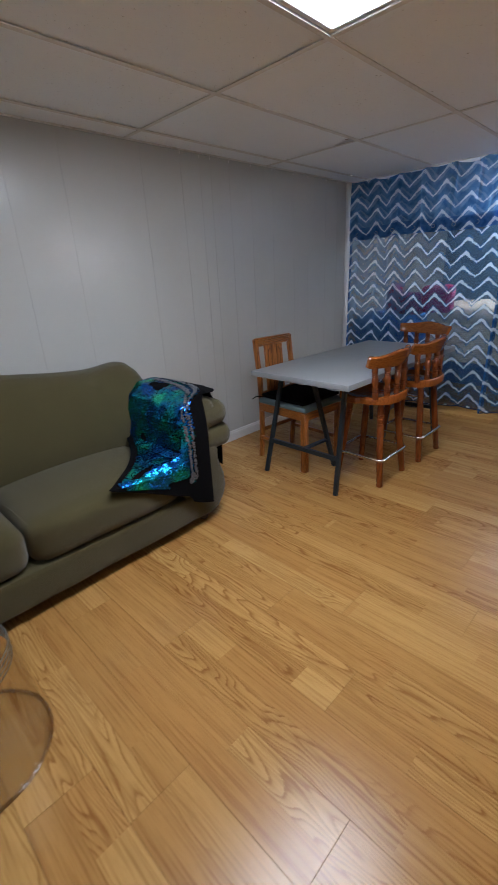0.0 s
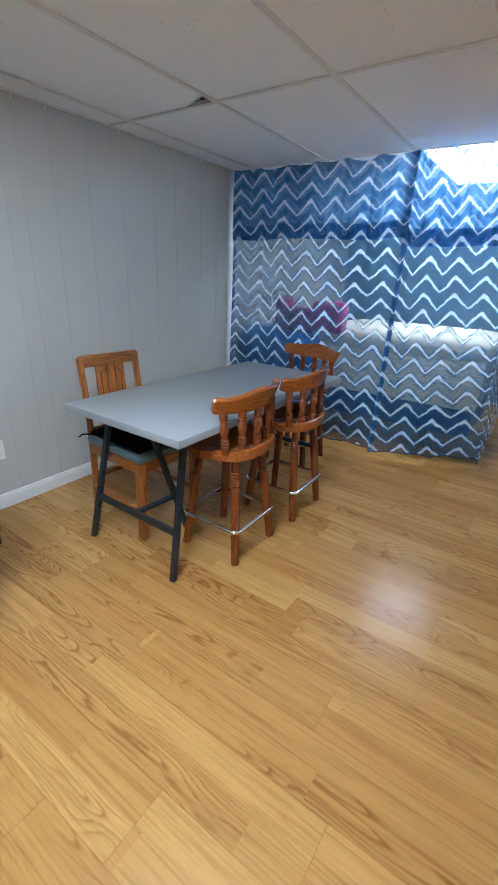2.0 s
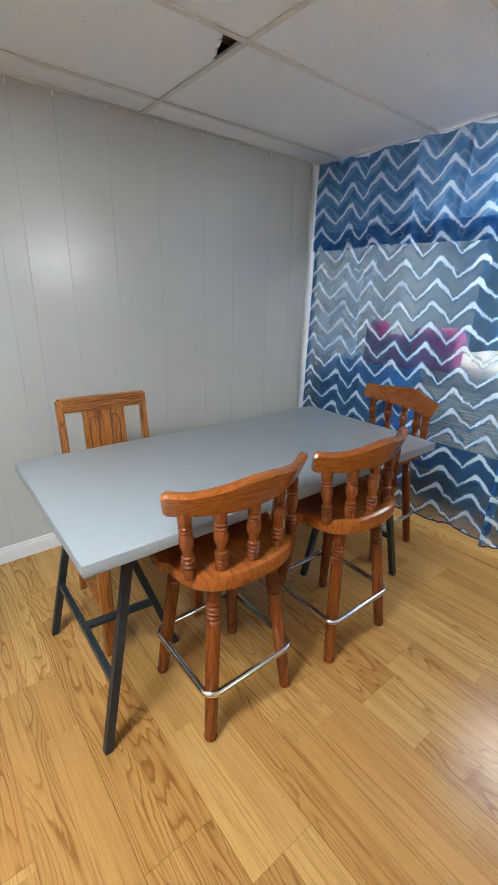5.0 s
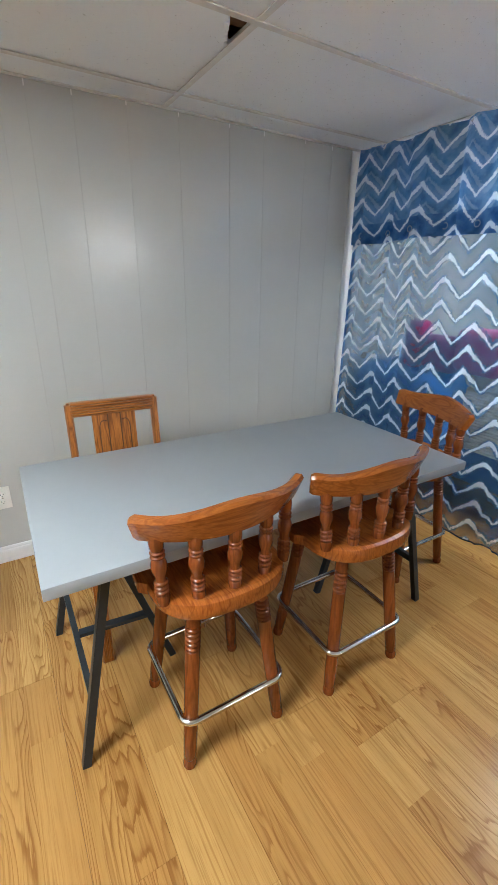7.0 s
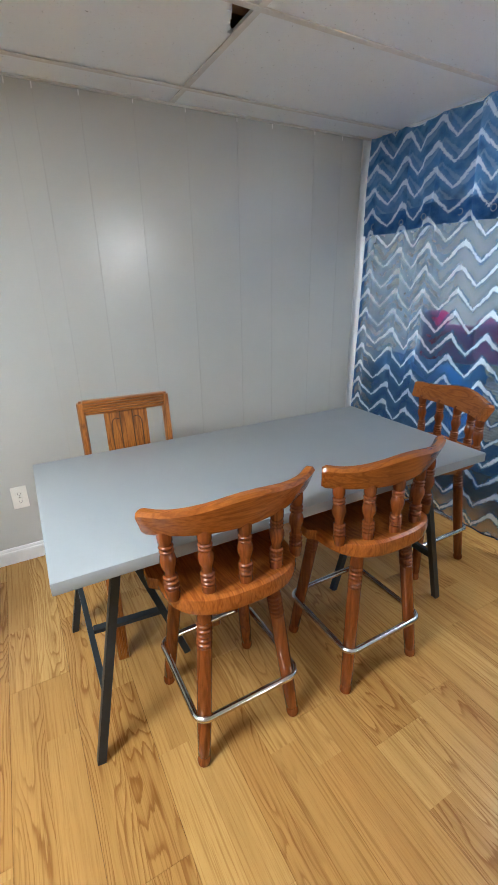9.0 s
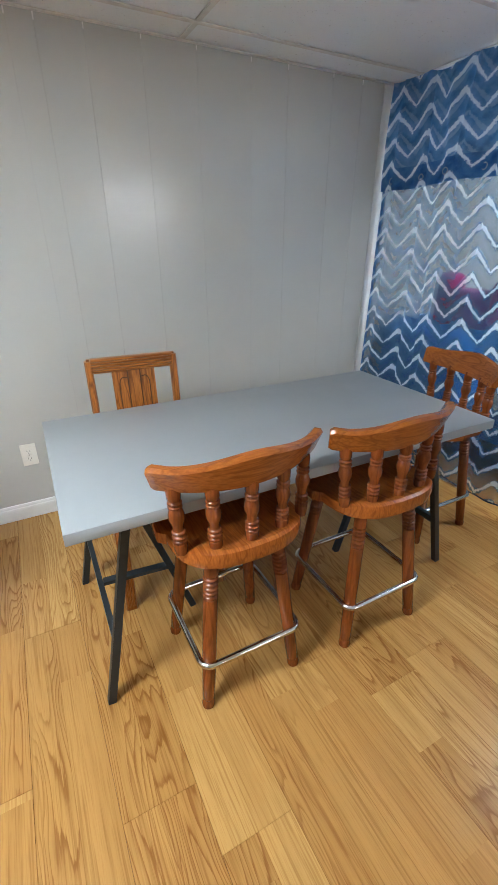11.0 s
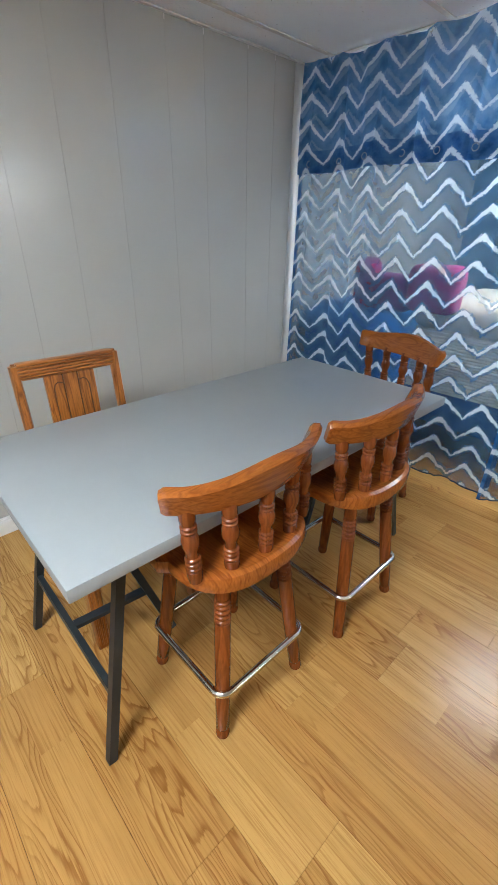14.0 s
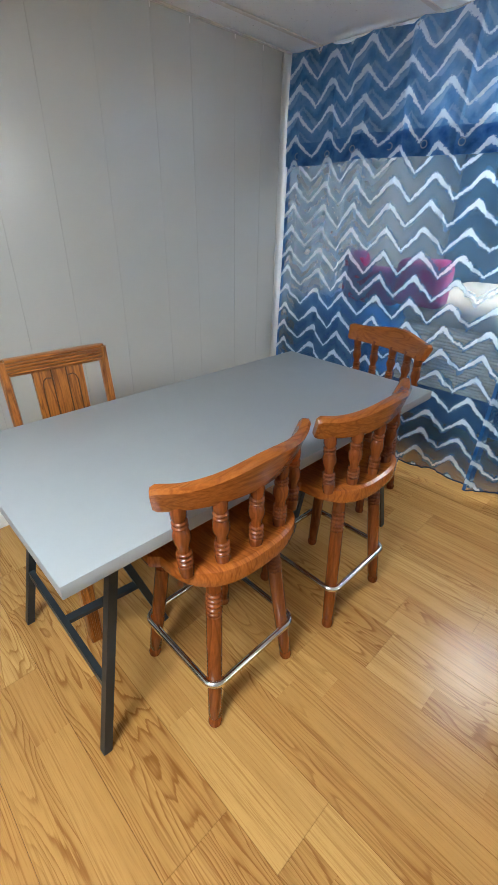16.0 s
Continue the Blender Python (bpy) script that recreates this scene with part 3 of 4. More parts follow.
def build_curtain(name, u0, u1, top, bottom, mat, seed, flap, label, hems=(), slip=0.0, drop=0.0, header=None):
    bottom_edge = bottom
    rng = random.Random(seed)
    a = [rng.uniform(0, 6.28) for _ in range(6)]
    hooks = [u0 + (u1 - u0) * i / max(2, round((u1 - u0) / 0.23)) for i in range(max(2, round((u1 - u0) / 0.23)) + 1)]

    slack = [rng.uniform(0.35, 1.1) for _ in hooks]
    pleats = [(u0 + (u1 - u0) * (i + rng.uniform(0.2, 0.8)) / 7, rng.uniform(-0.05, 0.05), rng.choice((-1, 1)) * rng.uniform(0.008, 0.016)) for i in range(7)]

    def sag(u):
        for i, (p, q) in enumerate(zip(hooks, hooks[1:])):
            if p <= u <= q:
                k = (u - p) / (q - p)
                return 4 * k * (1 - k) * slack[i]
        return 0.0

    def shape(depth, front):
        def place(s, t):
            u = u0 + (u1 - u0) * s
            z0 = bottom + 0.012 * math.sin(5 * u + a[0]) if not front else bottom + 0.006 * math.sin(7 * u + a[3])
            z1 = top - depth * sag(u)
            z = z0 + (z1 - z0) * t
            x, y = curtain_line(u, z)
            fall = 1 - t * 0.6
            fold = 0.014 * math.sin(14 * u + a[1] + 0.6 * z) * fall + 0.008 * math.sin(31 * u + a[2] - z) * (0.4 + fall)
            crease = -0.022 * math.exp(-(((u - u0 - 0.40 - 0.06 * (1 - t)) / 0.018) ** 2)) * (1 - t * 0.5)
            crease += sum(d * math.exp(-(((u - c - w * (1 - t)) / 0.011) ** 2)) for c, w, d in pleats)
            y += fold + crease - (0.016 if front else 0.0) - 0.045 * (1 - z / 2.07) ** 1.5
            if front:
                y = y - 0.010 * math.sin(math.pi * (1 - t)) - 0.004 * math.sin(40 * u + a[4])
            return x, y, z
        return place

    n = max(24, int((u1 - u0) * 170))
    cloth = part(name, sheet(n, 90, shape(0.024, False), lambda s, t: (u0 + (u1 - u0) * s + 0.24 + slip, drop + bottom + (top - bottom) * t)), mat, None)
    tagged(cloth, label, "curtain", "zigzag curtains")
    low = lambda s, t: tuple(a_ + b_ for a_, b_ in zip(shape(0.024, False)(s, 0.0), (0, -0.003, -0.002 + 0.009 * t)))
    part("bottom_hem", sheet(n, 2, low), HEM, cloth, "narrow navy hem along the bottom")
    for h0, h1 in hems:
        def strip(s, t):
            a_, b_ = (h0 - u0) / (u1 - u0), (h1 - u0) / (u1 - u0)
            x, y, z = shape(0.024, False)(a_ + (b_ - a_) * s, t)
            return x, y - 0.0035, z
        part("side_hem", sheet(3, 60, strip, lambda s, t: (h0 + (h1 - h0) * s + 0.24 + slip, drop + bottom_edge + (top - bottom_edge) * t)), HEADER, cloth, "dark doubled side hem")
    if flap:
        bottom = flap
        f = part("folded_header", sheet(n, 30, shape(0.024, True), lambda s, t: (u0 + (u1 - u0) * s + 0.24 + slip, drop + flap + (top - flap) * t)), header or FLAP, cloth, "doubled blue header folded over the top")
        tall = 0.105
        def band(s, t):
            x, y, z = shape(0.024, True)(s, t * tall / (top - flap))
            return x, y - 0.003, z
        part("header_band", sheet(n, 8, band, lambda s, t: (u0 + (u1 - u0) * s + 0.24 + slip, drop + flap + tall * t)), HEADER, cloth, "dark blue stitched header band")
        rings = max(3, round((u1 - u0) / 0.17))
        for i in range(rings):
            s = (i + 0.55) / rings
            p = Vector(shape(0.024, True)(s, 0.0))
            p.z += 0.045
            p.y -= 0.007
            g = sweep([p + Vector((0.014 * math.cos(q), 0, 0.014 * math.sin(q))) for q in (2 * math.pi * j / 20 for j in range(20))], circle(0.0022, 8), True, (0, 1, 0))
            part("grommet", g, NICKEL, cloth, "metal eyelet ring")
    return cloth


def build_hook(x, y):
    bm = sweep([(x, y, CEIL - 0.001), (x, y - 0.004, CEIL - 0.012), (x + 0.003, y - 0.010, CEIL - 0.026), (x + 0.001, y - 0.014, CEIL - 0.034), (x - 0.003, y - 0.012, CEIL - 0.028)], circle(0.0022, 8))
    tagged(part("curtain_hook", bm, CHROME), "small metal curtain hook clipped to the ceiling grid", "hook", "curtain hooks")


# ---- table ----
def build_table():
    t = thing("table", pose(1.146, 2.810, 0, 0, 0, -0.7), "grey foil-topped table on two dark steel trestles", "table")
    part("tabletop", box(-0.375, 0.375, -0.75, 0.75, 0.683, 0.717, 0.0025, 2), TABLE, t, "smooth cool-grey tabletop")
    for s in (-1, 1):
        bar = 0.016
        sec = [(-bar, -0.008), (bar, -0.008), (bar, 0.008), (-bar, 0.008)]
        sq = [(-0.012, -0.012), (0.012, -0.012), (0.012, 0.012), (-0.012, 0.012)]
        yo = s * 0.58
        tr = part("trestle", sweep([(-0.27, yo, 0.672), (0.27, yo, 0.672)], [(-0.02, -0.011), (0.02, -0.011), (0.02, 0.011), (-0.02, 0.011)]), STEEL, t, smooth=False)
        for x in (-1, 1):
            foot, head = Vector((0.290 * x, yo + s * 0.142, 0)), Vector((0.248 * x, yo + s * 0.006, 0.664))
            part("leg", sweep([foot, head], sq, up=(1, 0, 0)), STEEL, tr, smooth=False)
        part("leg", sweep([(0.03, yo - s * 0.225, 0), (0.004, yo - s * 0.006, 0.664)], sq, up=(1, 0, 0)), STEEL, tr, smooth=False)
        zb, k = 0.225, 0.225 / 0.664
        yb = yo + s * (0.142 + (0.006 - 0.142) * k)
        part("brace", sweep([(-0.272, yb, zb), (0.272, yb, zb)], [(-0.009, -0.014), (0.009, -0.014), (0.009, 0.014), (-0.009, 0.014)]), STEEL, tr, smooth=False)
        ye = yo - s * (0.225 + (0.006 - 0.225) * k)
        part("brace", sweep([(0.0, yb - s * 0.010, zb), (0.02, ye, zb)], [(-0.014, -0.007), (0.014, -0.007), (0.014, 0.007), (-0.014, 0.007)]), STEEL, tr, smooth=False)


# ---- swivel stools ----
def turned(*pieces):
    """A turned profile from (kind, z0, z1, r0, r1): a bead is round, a body runs straight."""
    out = []
    for kind, z0, z1, r0, r1 in pieces:
        if kind == "bead":
            out += [(r0 + (r1 - r0) * math.sin(math.pi * k / 5) ** 0.6, z0 + (z1 - z0) * k / 5) for k in range(6)]
        else:
            out += [(r0, z0), (r1, z1)]
    return out


SPINDLE = turned(("body", 0.0, 0.010, 0.0150, 0.0166), ("body", 0.022, 0.033, 0.0184, 0.0182), ("bead", 0.0355, 0.0460, 0.0142, 0.0192), ("bead", 0.0485, 0.0595, 0.0142, 0.0192), ("bead", 0.0620, 0.0725, 0.0140, 0.0190), ("body", 0.078, 0.088, 0.0136, 0.0146), ("body", 0.098, 0.108, 0.0180, 0.0206), ("body", 0.120, 0.130, 0.0208, 0.0186), ("bead", 0.1385, 0.1480, 0.0142, 0.0190), ("bead", 0.1505, 0.1600, 0.0142, 0.0190), ("body", 0.1625, 0.168, 0.0148, 0.0182), ("body", 0.186, 0.205, 0.0186, 0.0164))
LEG = turned(("body", 0.0, 0.004, 0.0130, 0.0185), ("body", 0.014, 0.026, 0.0205, 0.0190), ("body", 0.032, 0.038, 0.0165, 0.0195), ("body", 0.10, 0.20, 0.0203, 0.0213), ("body", 0.33, 0.402, 0.0218, 0.0216), ("bead", 0.4045, 0.4165, 0.0176, 0.0228), ("bead", 0.4190, 0.4310, 0.0176, 0.0230), ("bead", 0.4335, 0.4455, 0.0176, 0.0230), ("bead", 0.4480, 0.4600, 0.0176, 0.0228), ("bead", 0.4625, 0.4745, 0.0176, 0.0226), ("body", 0.477, 0.481, 0.0180, 0.0214), ("body", 0.505, 0.535, 0.0205, 0.0160))
SEAT_Z = 0.585


def build_stool(m, label, swivel=0.0):
    """Faces -x; its back is on the +x side. swivel: degrees by which the seat is turned on its legs."""
    sw = pose(0, 0, 0, 0, 0, swivel)
    t = thing("swivel_stool", m, label, "stool", "stools round the table")
    half = 0.158
    for sx in (-1, 1):
        for sy in (-1, 1):
            foot, head = Vector((half * sx, half * sy, 0.0)), Vector((0.105 * sx, 0.105 * sy, 0.525))
            part("leg", lathe(LEG, 18, between(foot, head)), PINE, t)
    # chrome foot ring round the legs
    r, c, z = 0.168, 0.035, 0.184
    pts = []
    for cx, cy, a0 in ((1, 1, 0), (-1, 1, 90), (-1, -1, 180), (1, -1, 270)):
        for i in range(7):
            a = radians(a0 + 15 * i)
            pts.append((cx * (r - c) + c * math.cos(a), cy * (r - c) + c * math.sin(a), z))
    part("footrest", sweep(pts, circle(0.0105, 12), True), CHROME, t, "polished chrome foot ring")
    part("swivel_plate", lathe([(0.09, 0.515), (0.09, 0.523), (0.07, 0.525), (0.07, 0.538)], 24), STEEL, t, "dark metal swivel plate")
    # saddle seat: shield outline, dished top
    n = 56
    out = []
    for i in range(n):
        a = 2 * math.pi * i / n
        c_, s_ = math.cos(a), math.sin(a)
        k = (abs(c_) ** 2.6 + abs(s_) ** 2.6) ** (-1 / 2.6)
        wide = 0.212 + 0.010 * math.cos(2 * a) if c_ > 0 else 0.212 + 0.012 * abs(s_)
        out.append((0.196 * k * c_ - 0.006, wide * k * s_ * (1.0 - 0.05 * (c_ < -0.4))))
    bm = bmesh.new()
    rings = []
    for f, z0 in ((0.90, 0.540), (0.985, 0.545), (1.0, 0.557), (1.0, 0.570), (0.985, 0.580), (0.93, 0.5855), (0.80, 0.580), (0.55, 0.574), (0.25, 0.572)):
        rings.append([bm.verts.new((x * f, y * f, z0 + (0.010 * (x > 0.09) * f * min(1, (x - 0.09) / 0.06) if z0 > 0.56 else 0.0))) for x, y in out])
    for a, b in zip(rings, rings[1:]):
        for i in range(n):
            bm.faces.new((a[i], a[(i + 1) % n], b[(i + 1) % n], b[i]))
    bm.faces.new(rings[0][::-1])
    bm.faces.new(rings[-1])
    part("seat", bm, PINE_SEAT, t, "dished pine seat with glossy varnish", at=sw)
    # curved back rail
    rad, cx = 0.395, 0.135 - 0.395 + 0.012
    span = math.asin(0.236 / rad)
    N = 40
    bm = bmesh.new()
    rows = []
    for i in range(N + 1):
        k = math.copysign(min(1.0, abs(2 * i / N - 1) ** 0.8), i - N / 2)
        end = max(0.0, (abs(k) - 0.95) / 0.05)
        a = k * span
        x, y = cx + rad * math.cos(a), rad * math.sin(a)
        d = Vector((math.cos(a), math.sin(a), 0))
        z0 = 0.762 + 0.012 * k * k + 0.005 * end ** 2
        z1 = 0.838 + 0.022 * math.exp(-((k / 0.46) ** 2)) + 0.006 * math.exp(-(((abs(k) - 0.97) / 0.14) ** 2)) - 0.006 * end ** 2
        lean = 0.020
        w = 0.0165 - 0.004 * end ** 2
        sec = ((-w, z0), (w * 0.6, z0 - 0.002), (w, z0 + 0.008), (w + lean, z1 - 0.010), (w * 0.6 + lean, z1), (-w * 0.5 + lean, z1), (-w + lean, z1 - 0.008), (-w, z0 + 0.006))
        rows.append([bm.verts.new((x + d.x * o, y + d.y * o, z)) for o, z in sec])
    for a, b in zip(rows, rows[1:]):
        for i in range(8):
            bm.faces.new((a[i], a[(i + 1) % 8], b[(i + 1) % 8], b[i]))
    bm.faces.new(rows[0][::-1])
    bm.faces.new(rows[-1])
    part("back_rail", bm, PINE_X, t, "curved and scalloped top rail", at=sw)
    for k in (-0.80, -0.42, 0.0, 0.42, 0.80):
        a = k * span
        top = Vector((cx + rad * math.cos(a), rad * math.sin(a), 0.775 + 0.010 * abs(k)))
        base = Vector((cx + 0.030 + (rad - 0.028) * math.cos(a * 0.92), (rad - 0.015) * math.sin(a), SEAT_Z - 0.004))
        L = (top - base).length
        part("spindle", lathe([(r_ * 1.03, z_ * L / 0.205) for r_, z_ in SPINDLE], 16, between(base, top)), PINE, t, at=sw)
    return t


# ---- oak chair ----
def build_chair(m):
    """Faces +x; its back is on the -x side. Origin midway between the rear feet."""
    t = thing("dining_chair", m, "golden oak dining chair with a black cushion on its seat", "chair")
    h, sq = 0.173, 0.018
    for sy in (-1, 1):
        pts = [(0.0, sy * h, 0.0), (0.018, sy * h, 0.22), (0.022, sy * h, 0.44), (0.012, sy * h, 0.62), (-0.012, sy * h, 0.80), (-0.021, sy * h, 0.878), (-0.022, sy * h, 0.889)]
        bm = sweep(pts, [(-sq, -0.010), (-sq * 0.5, -0.015), (sq * 0.5, -0.015), (sq, -0.010), (sq, 0.010), (sq * 0.5, 0.015), (-sq * 0.5, 0.015), (-sq, 0.010)], up=(0, 1, 0))
        tip = [e for e in bm.edges if all(v.co.z > 0.884 for v in e.verts)]
        bmesh.ops.bevel(bm, geom=tip, offset=0.009, segments=3, affect="EDGES", clamp_overlap=True)
        part("rear_post", bm, OAK, t)
        bm = bmesh.new()
        box(0.425, 0.467, sy * 0.185 - 0.021, sy * 0.185 + 0.021, 0.0, 0.43, 0.004, 1, bm=bm)
        for g in (-0.011, 0.0, 0.011):
            box(0.467, 0.4695, sy * 0.185 + g - 0.0035, sy * 0.185 + g + 0.0035, 0.02, 0.40, 0.001, 1, bm=bm)
        part("front_leg", bm, OAK, t)
        part("side_rail", box(0.03, 0.43, sy * 0.185 - 0.011, sy * 0.185 + 0.011, 0.375, 0.435, 0.003, 1), OAK_Y, t)
        part("stretcher", box(0.02, 0.43, sy * 0.185 - 0.009, sy * 0.185 + 0.009, 0.150, 0.178, 0.003, 1), OAK_Y, t)
    part("front_rail", box(0.435, 0.457, -0.168, 0.168, 0.375, 0.435, 0.003, 1), OAK_Y, t)
    part("back_stretcher", box(0.012, 0.030, -0.165, 0.165, 0.205, 0.232, 0.003, 1), OAK_Y, t)
    # top rail with reeded face
    bm = bmesh.new()
    box(-0.030, -0.004, -0.164, 0.164, 0.836, 0.880, 0.003, 1, bm=bm)
    part("rail_core", bm, OAK_DARK, t, "dark grooves of the rail")
    bm = bmesh.new()
    for i in range(4):
        z = 0.840 + 0.0108 * i
        join(bm, sweep([(-0.003, -0.166, z), (-0.003, 0.166, z)], circle(0.0047, 10)))
    box(-0.034, 0.002, -0.166, 0.166, 0.8785, 0.8900, 0.004, 2, bm=bm)
    box(-0.033, -0.006, -0.165, 0.165, 0.8300, 0.8365, 0.002, 1, bm=bm)
    part("top_rail", bm, OAK_Y, t, "reeded oak top rail")
    part("lower_rail", box(0.0, 0.020, -0.165, 0.165, 0.475, 0.505, 0.003, 1), OAK_Y, t)
    splat = part("splat", box(-0.009, 0.009, -0.088, 0.088, 0.0, 0.338, 0.002, 1), OAK, t, "arched oak splat", at=pose(0.008, 0, 0.50, 0, -4.5, 0))
    for sgn in (-1, 1):
        part("carved_line", sweep([(0.0095, sgn * 0.026, 0.004), (0.0095, sgn * 0.026, 0.334)], circle(0.0024, 6), up=(1, 0, 0)), OAK_DARK, splat)
        arch = [(0.0095, sgn * 0.027, 0.300), (0.0095, sgn * 0.046, 0.304), (0.0095, sgn * 0.056, 0.297), (0.0095, sgn * 0.062, 0.280), (0.0095, sgn * 0.063, 0.25), (0.0095, sgn * 0.063, 0.004)]
        part("carved_line", sweep(arch, circle(0.0022, 6), up=(1, 0, 0)), OAK_DARK, splat)
    # padded seat
    part("seat_pad", box(0.022, 0.472, -0.205, 0.205, 0.436, 0.474, 0.014, 3), TEAL, t, "teal patterned upholstered seat")
    return t


def build_cushion(m):
    t = thing("seat_cushion", m, "thin black seat cushion tied to the oak chair", "cushion")
    bm = sheet(24, 24, lambda s, q: ((s - 0.5) * 0.40, (q - 0.5) * 0.385, 0.028 + 0.016 * math.sin(math.pi * s) ** 0.4 * math.sin(math.pi * q) ** 0.4 + 0.003 * math.sin(17 * s + 9 * q)))
    geo = bmesh.ops.extrude_face_region(bm, geom=bm.faces[:])
    for v in [e for e in geo["geom"] if isinstance(e, bmesh.types.BMVert)]:
        v.co.z = 0.002 + (0.012 if abs(v.co.x) > 0.199 or abs(v.co.y) > 0.19 else 0.0)
    part("pad", bm, BLACK, t)
    for sy in (-1, 1):
        part("tie", sweep([(-0.17, sy * 0.175, 0.012), (-0.212, sy * 0.205, 0.012), (-0.245, sy * 0.212, 0.004), (-0.262, sy * 0.226, -0.012)], circle(0.004, 8)), BLACK, t)
    return t


# ---- outlet ----
def build_outlet():
    t = thing("wall_outlet", pose(WALL_X, 1.975, 0.352), "ivory double wall outlet with a cover plate", "outlet")
    bm = box(0.0, 0.006, -0.035, 0.035, -0.0575, 0.0575, 0.0025, 2)
    part("cover_plate", bm, PLASTIC, t)
    for s in (-1, 1):
        bm = lathe([(0.0165, 0), (0.0165, 0.003), (0.0155, 0.004)], 20, pose(0.005, 0, s * 0.0195, 0, 90, 0))
        so = part("socket", bm, PLASTIC, t)
        b = bmesh.new()
        box(0.0088, 0.0094, -0.0075, -0.0055, s * 0.0195 - 0.002, s * 0.0195 + 0.0065, bm=b)
        box(0.0088, 0.0094, 0.0055, 0.0075, s * 0.0195 - 0.002, s * 0.0195 + 0.0055, bm=b)
        box(0.0088, 0.0094, -0.002, 0.002, s * 0.0195 - 0.010, s * 0.0195 - 0.006, bm=b)
        part("slots", b, SLOT, so, smooth=False)
    part("screw", lathe([(0.003, 0), (0.003, 0.001), (0.002, 0.0015)], 12, pose(0.006, 0, 0, 0, 90, 0)), CHROME, t)


build_ceiling()
build_lights()
build_walls()
build_curtain("curtain", 0.0, 1.42, CEIL - 0.004, 0.080, CURTAIN, 3, 1.575, "blue and white zigzag tie-dyed voile curtain beside the wall", ((0.0, 0.022), (1.398, 1.42)), slip=0.1025, drop=-0.008)
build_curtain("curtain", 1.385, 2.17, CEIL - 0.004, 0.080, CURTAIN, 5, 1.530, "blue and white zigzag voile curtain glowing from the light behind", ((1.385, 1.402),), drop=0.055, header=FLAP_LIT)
build_curtain("curtain", 2.155, 3.70, CEIL - 0.004, 0.070, CURTAIN, 8, 1.530, "blue and white zigzag voile curtain returning along the alcove")
for hx in HOOKS:
    build_hook(hx, CURTAIN_Y - 0.002)
build_table()
build_stool(pose(1.425, 2.508, 0), "varnished pine swivel stool with a spindle back at the table")
build_stool(pose(1.450, 3.025, 0, 0, 0, 0), "varnished pine swivel stool with its seat under the table")
build_stool(pose(1.156, 3.700, 0, 0, 0, 90), "varnished pine swivel stool at the table's end by the curtain", -14.0)
build_chair(pose(0.640, 2.447, 0, 0, 0, -3.5))
build_cushion(pose(0.640 + 0.245, 2.432, 0.474, 0, 0, -3.5))
build_outlet()
BIN = (0.213, 0.170, 0.370)
# ---- sofa ----
def puff(x0, x1, y0, y1, z0, z1, r, crown=0.02, seed=0, mat=None):
    """A stuffed block: rounded edges, a crowned top and slight dents."""
    bm = bmesh.new()
    bmesh.ops.create_cube(bm, size=1.0)
    bmesh.ops.subdivide_edges(bm, edges=bm.edges[:], cuts=13, use_grid_fill=True)
    sx, sy, sz = (x1 - x0) / 2, (y1 - y0) / 2, (z1 - z0) / 2
    for v in bm.verts:
        p = Vector((v.co.x * 2 * sx, v.co.y * 2 * sy, v.co.z * 2 * sz))
        q = Vector((max(-sx + r, min(sx - r, p.x)), max(-sy + r, min(sy - r, p.y)), max(-sz + r, min(sz - r, p.z))))
        d = p - q
        if d.length > 1e-6:
            p = q + d.normalized() * r
        bulge = (1 - (p.x / sx) ** 2) * (1 - (p.y / sy) ** 2)
        if p.z > 0:
            p.z += crown * bulge
        p.x += crown * 0.8 * (1 - (p.z / (sz + crown)) ** 2) * (1 - (p.y / sy) ** 2) * (p.x > 0) * abs(p.x) / sx
        n_ = noise.noise(p * 5 + Vector((seed * 3.1, 0, 0))) * 0.006
        v.co = p + p.normalized() * n_ + Vector(((x0 + x1) / 2, (y0 + y1) / 2, (z0 + z1) / 2))
    return bm


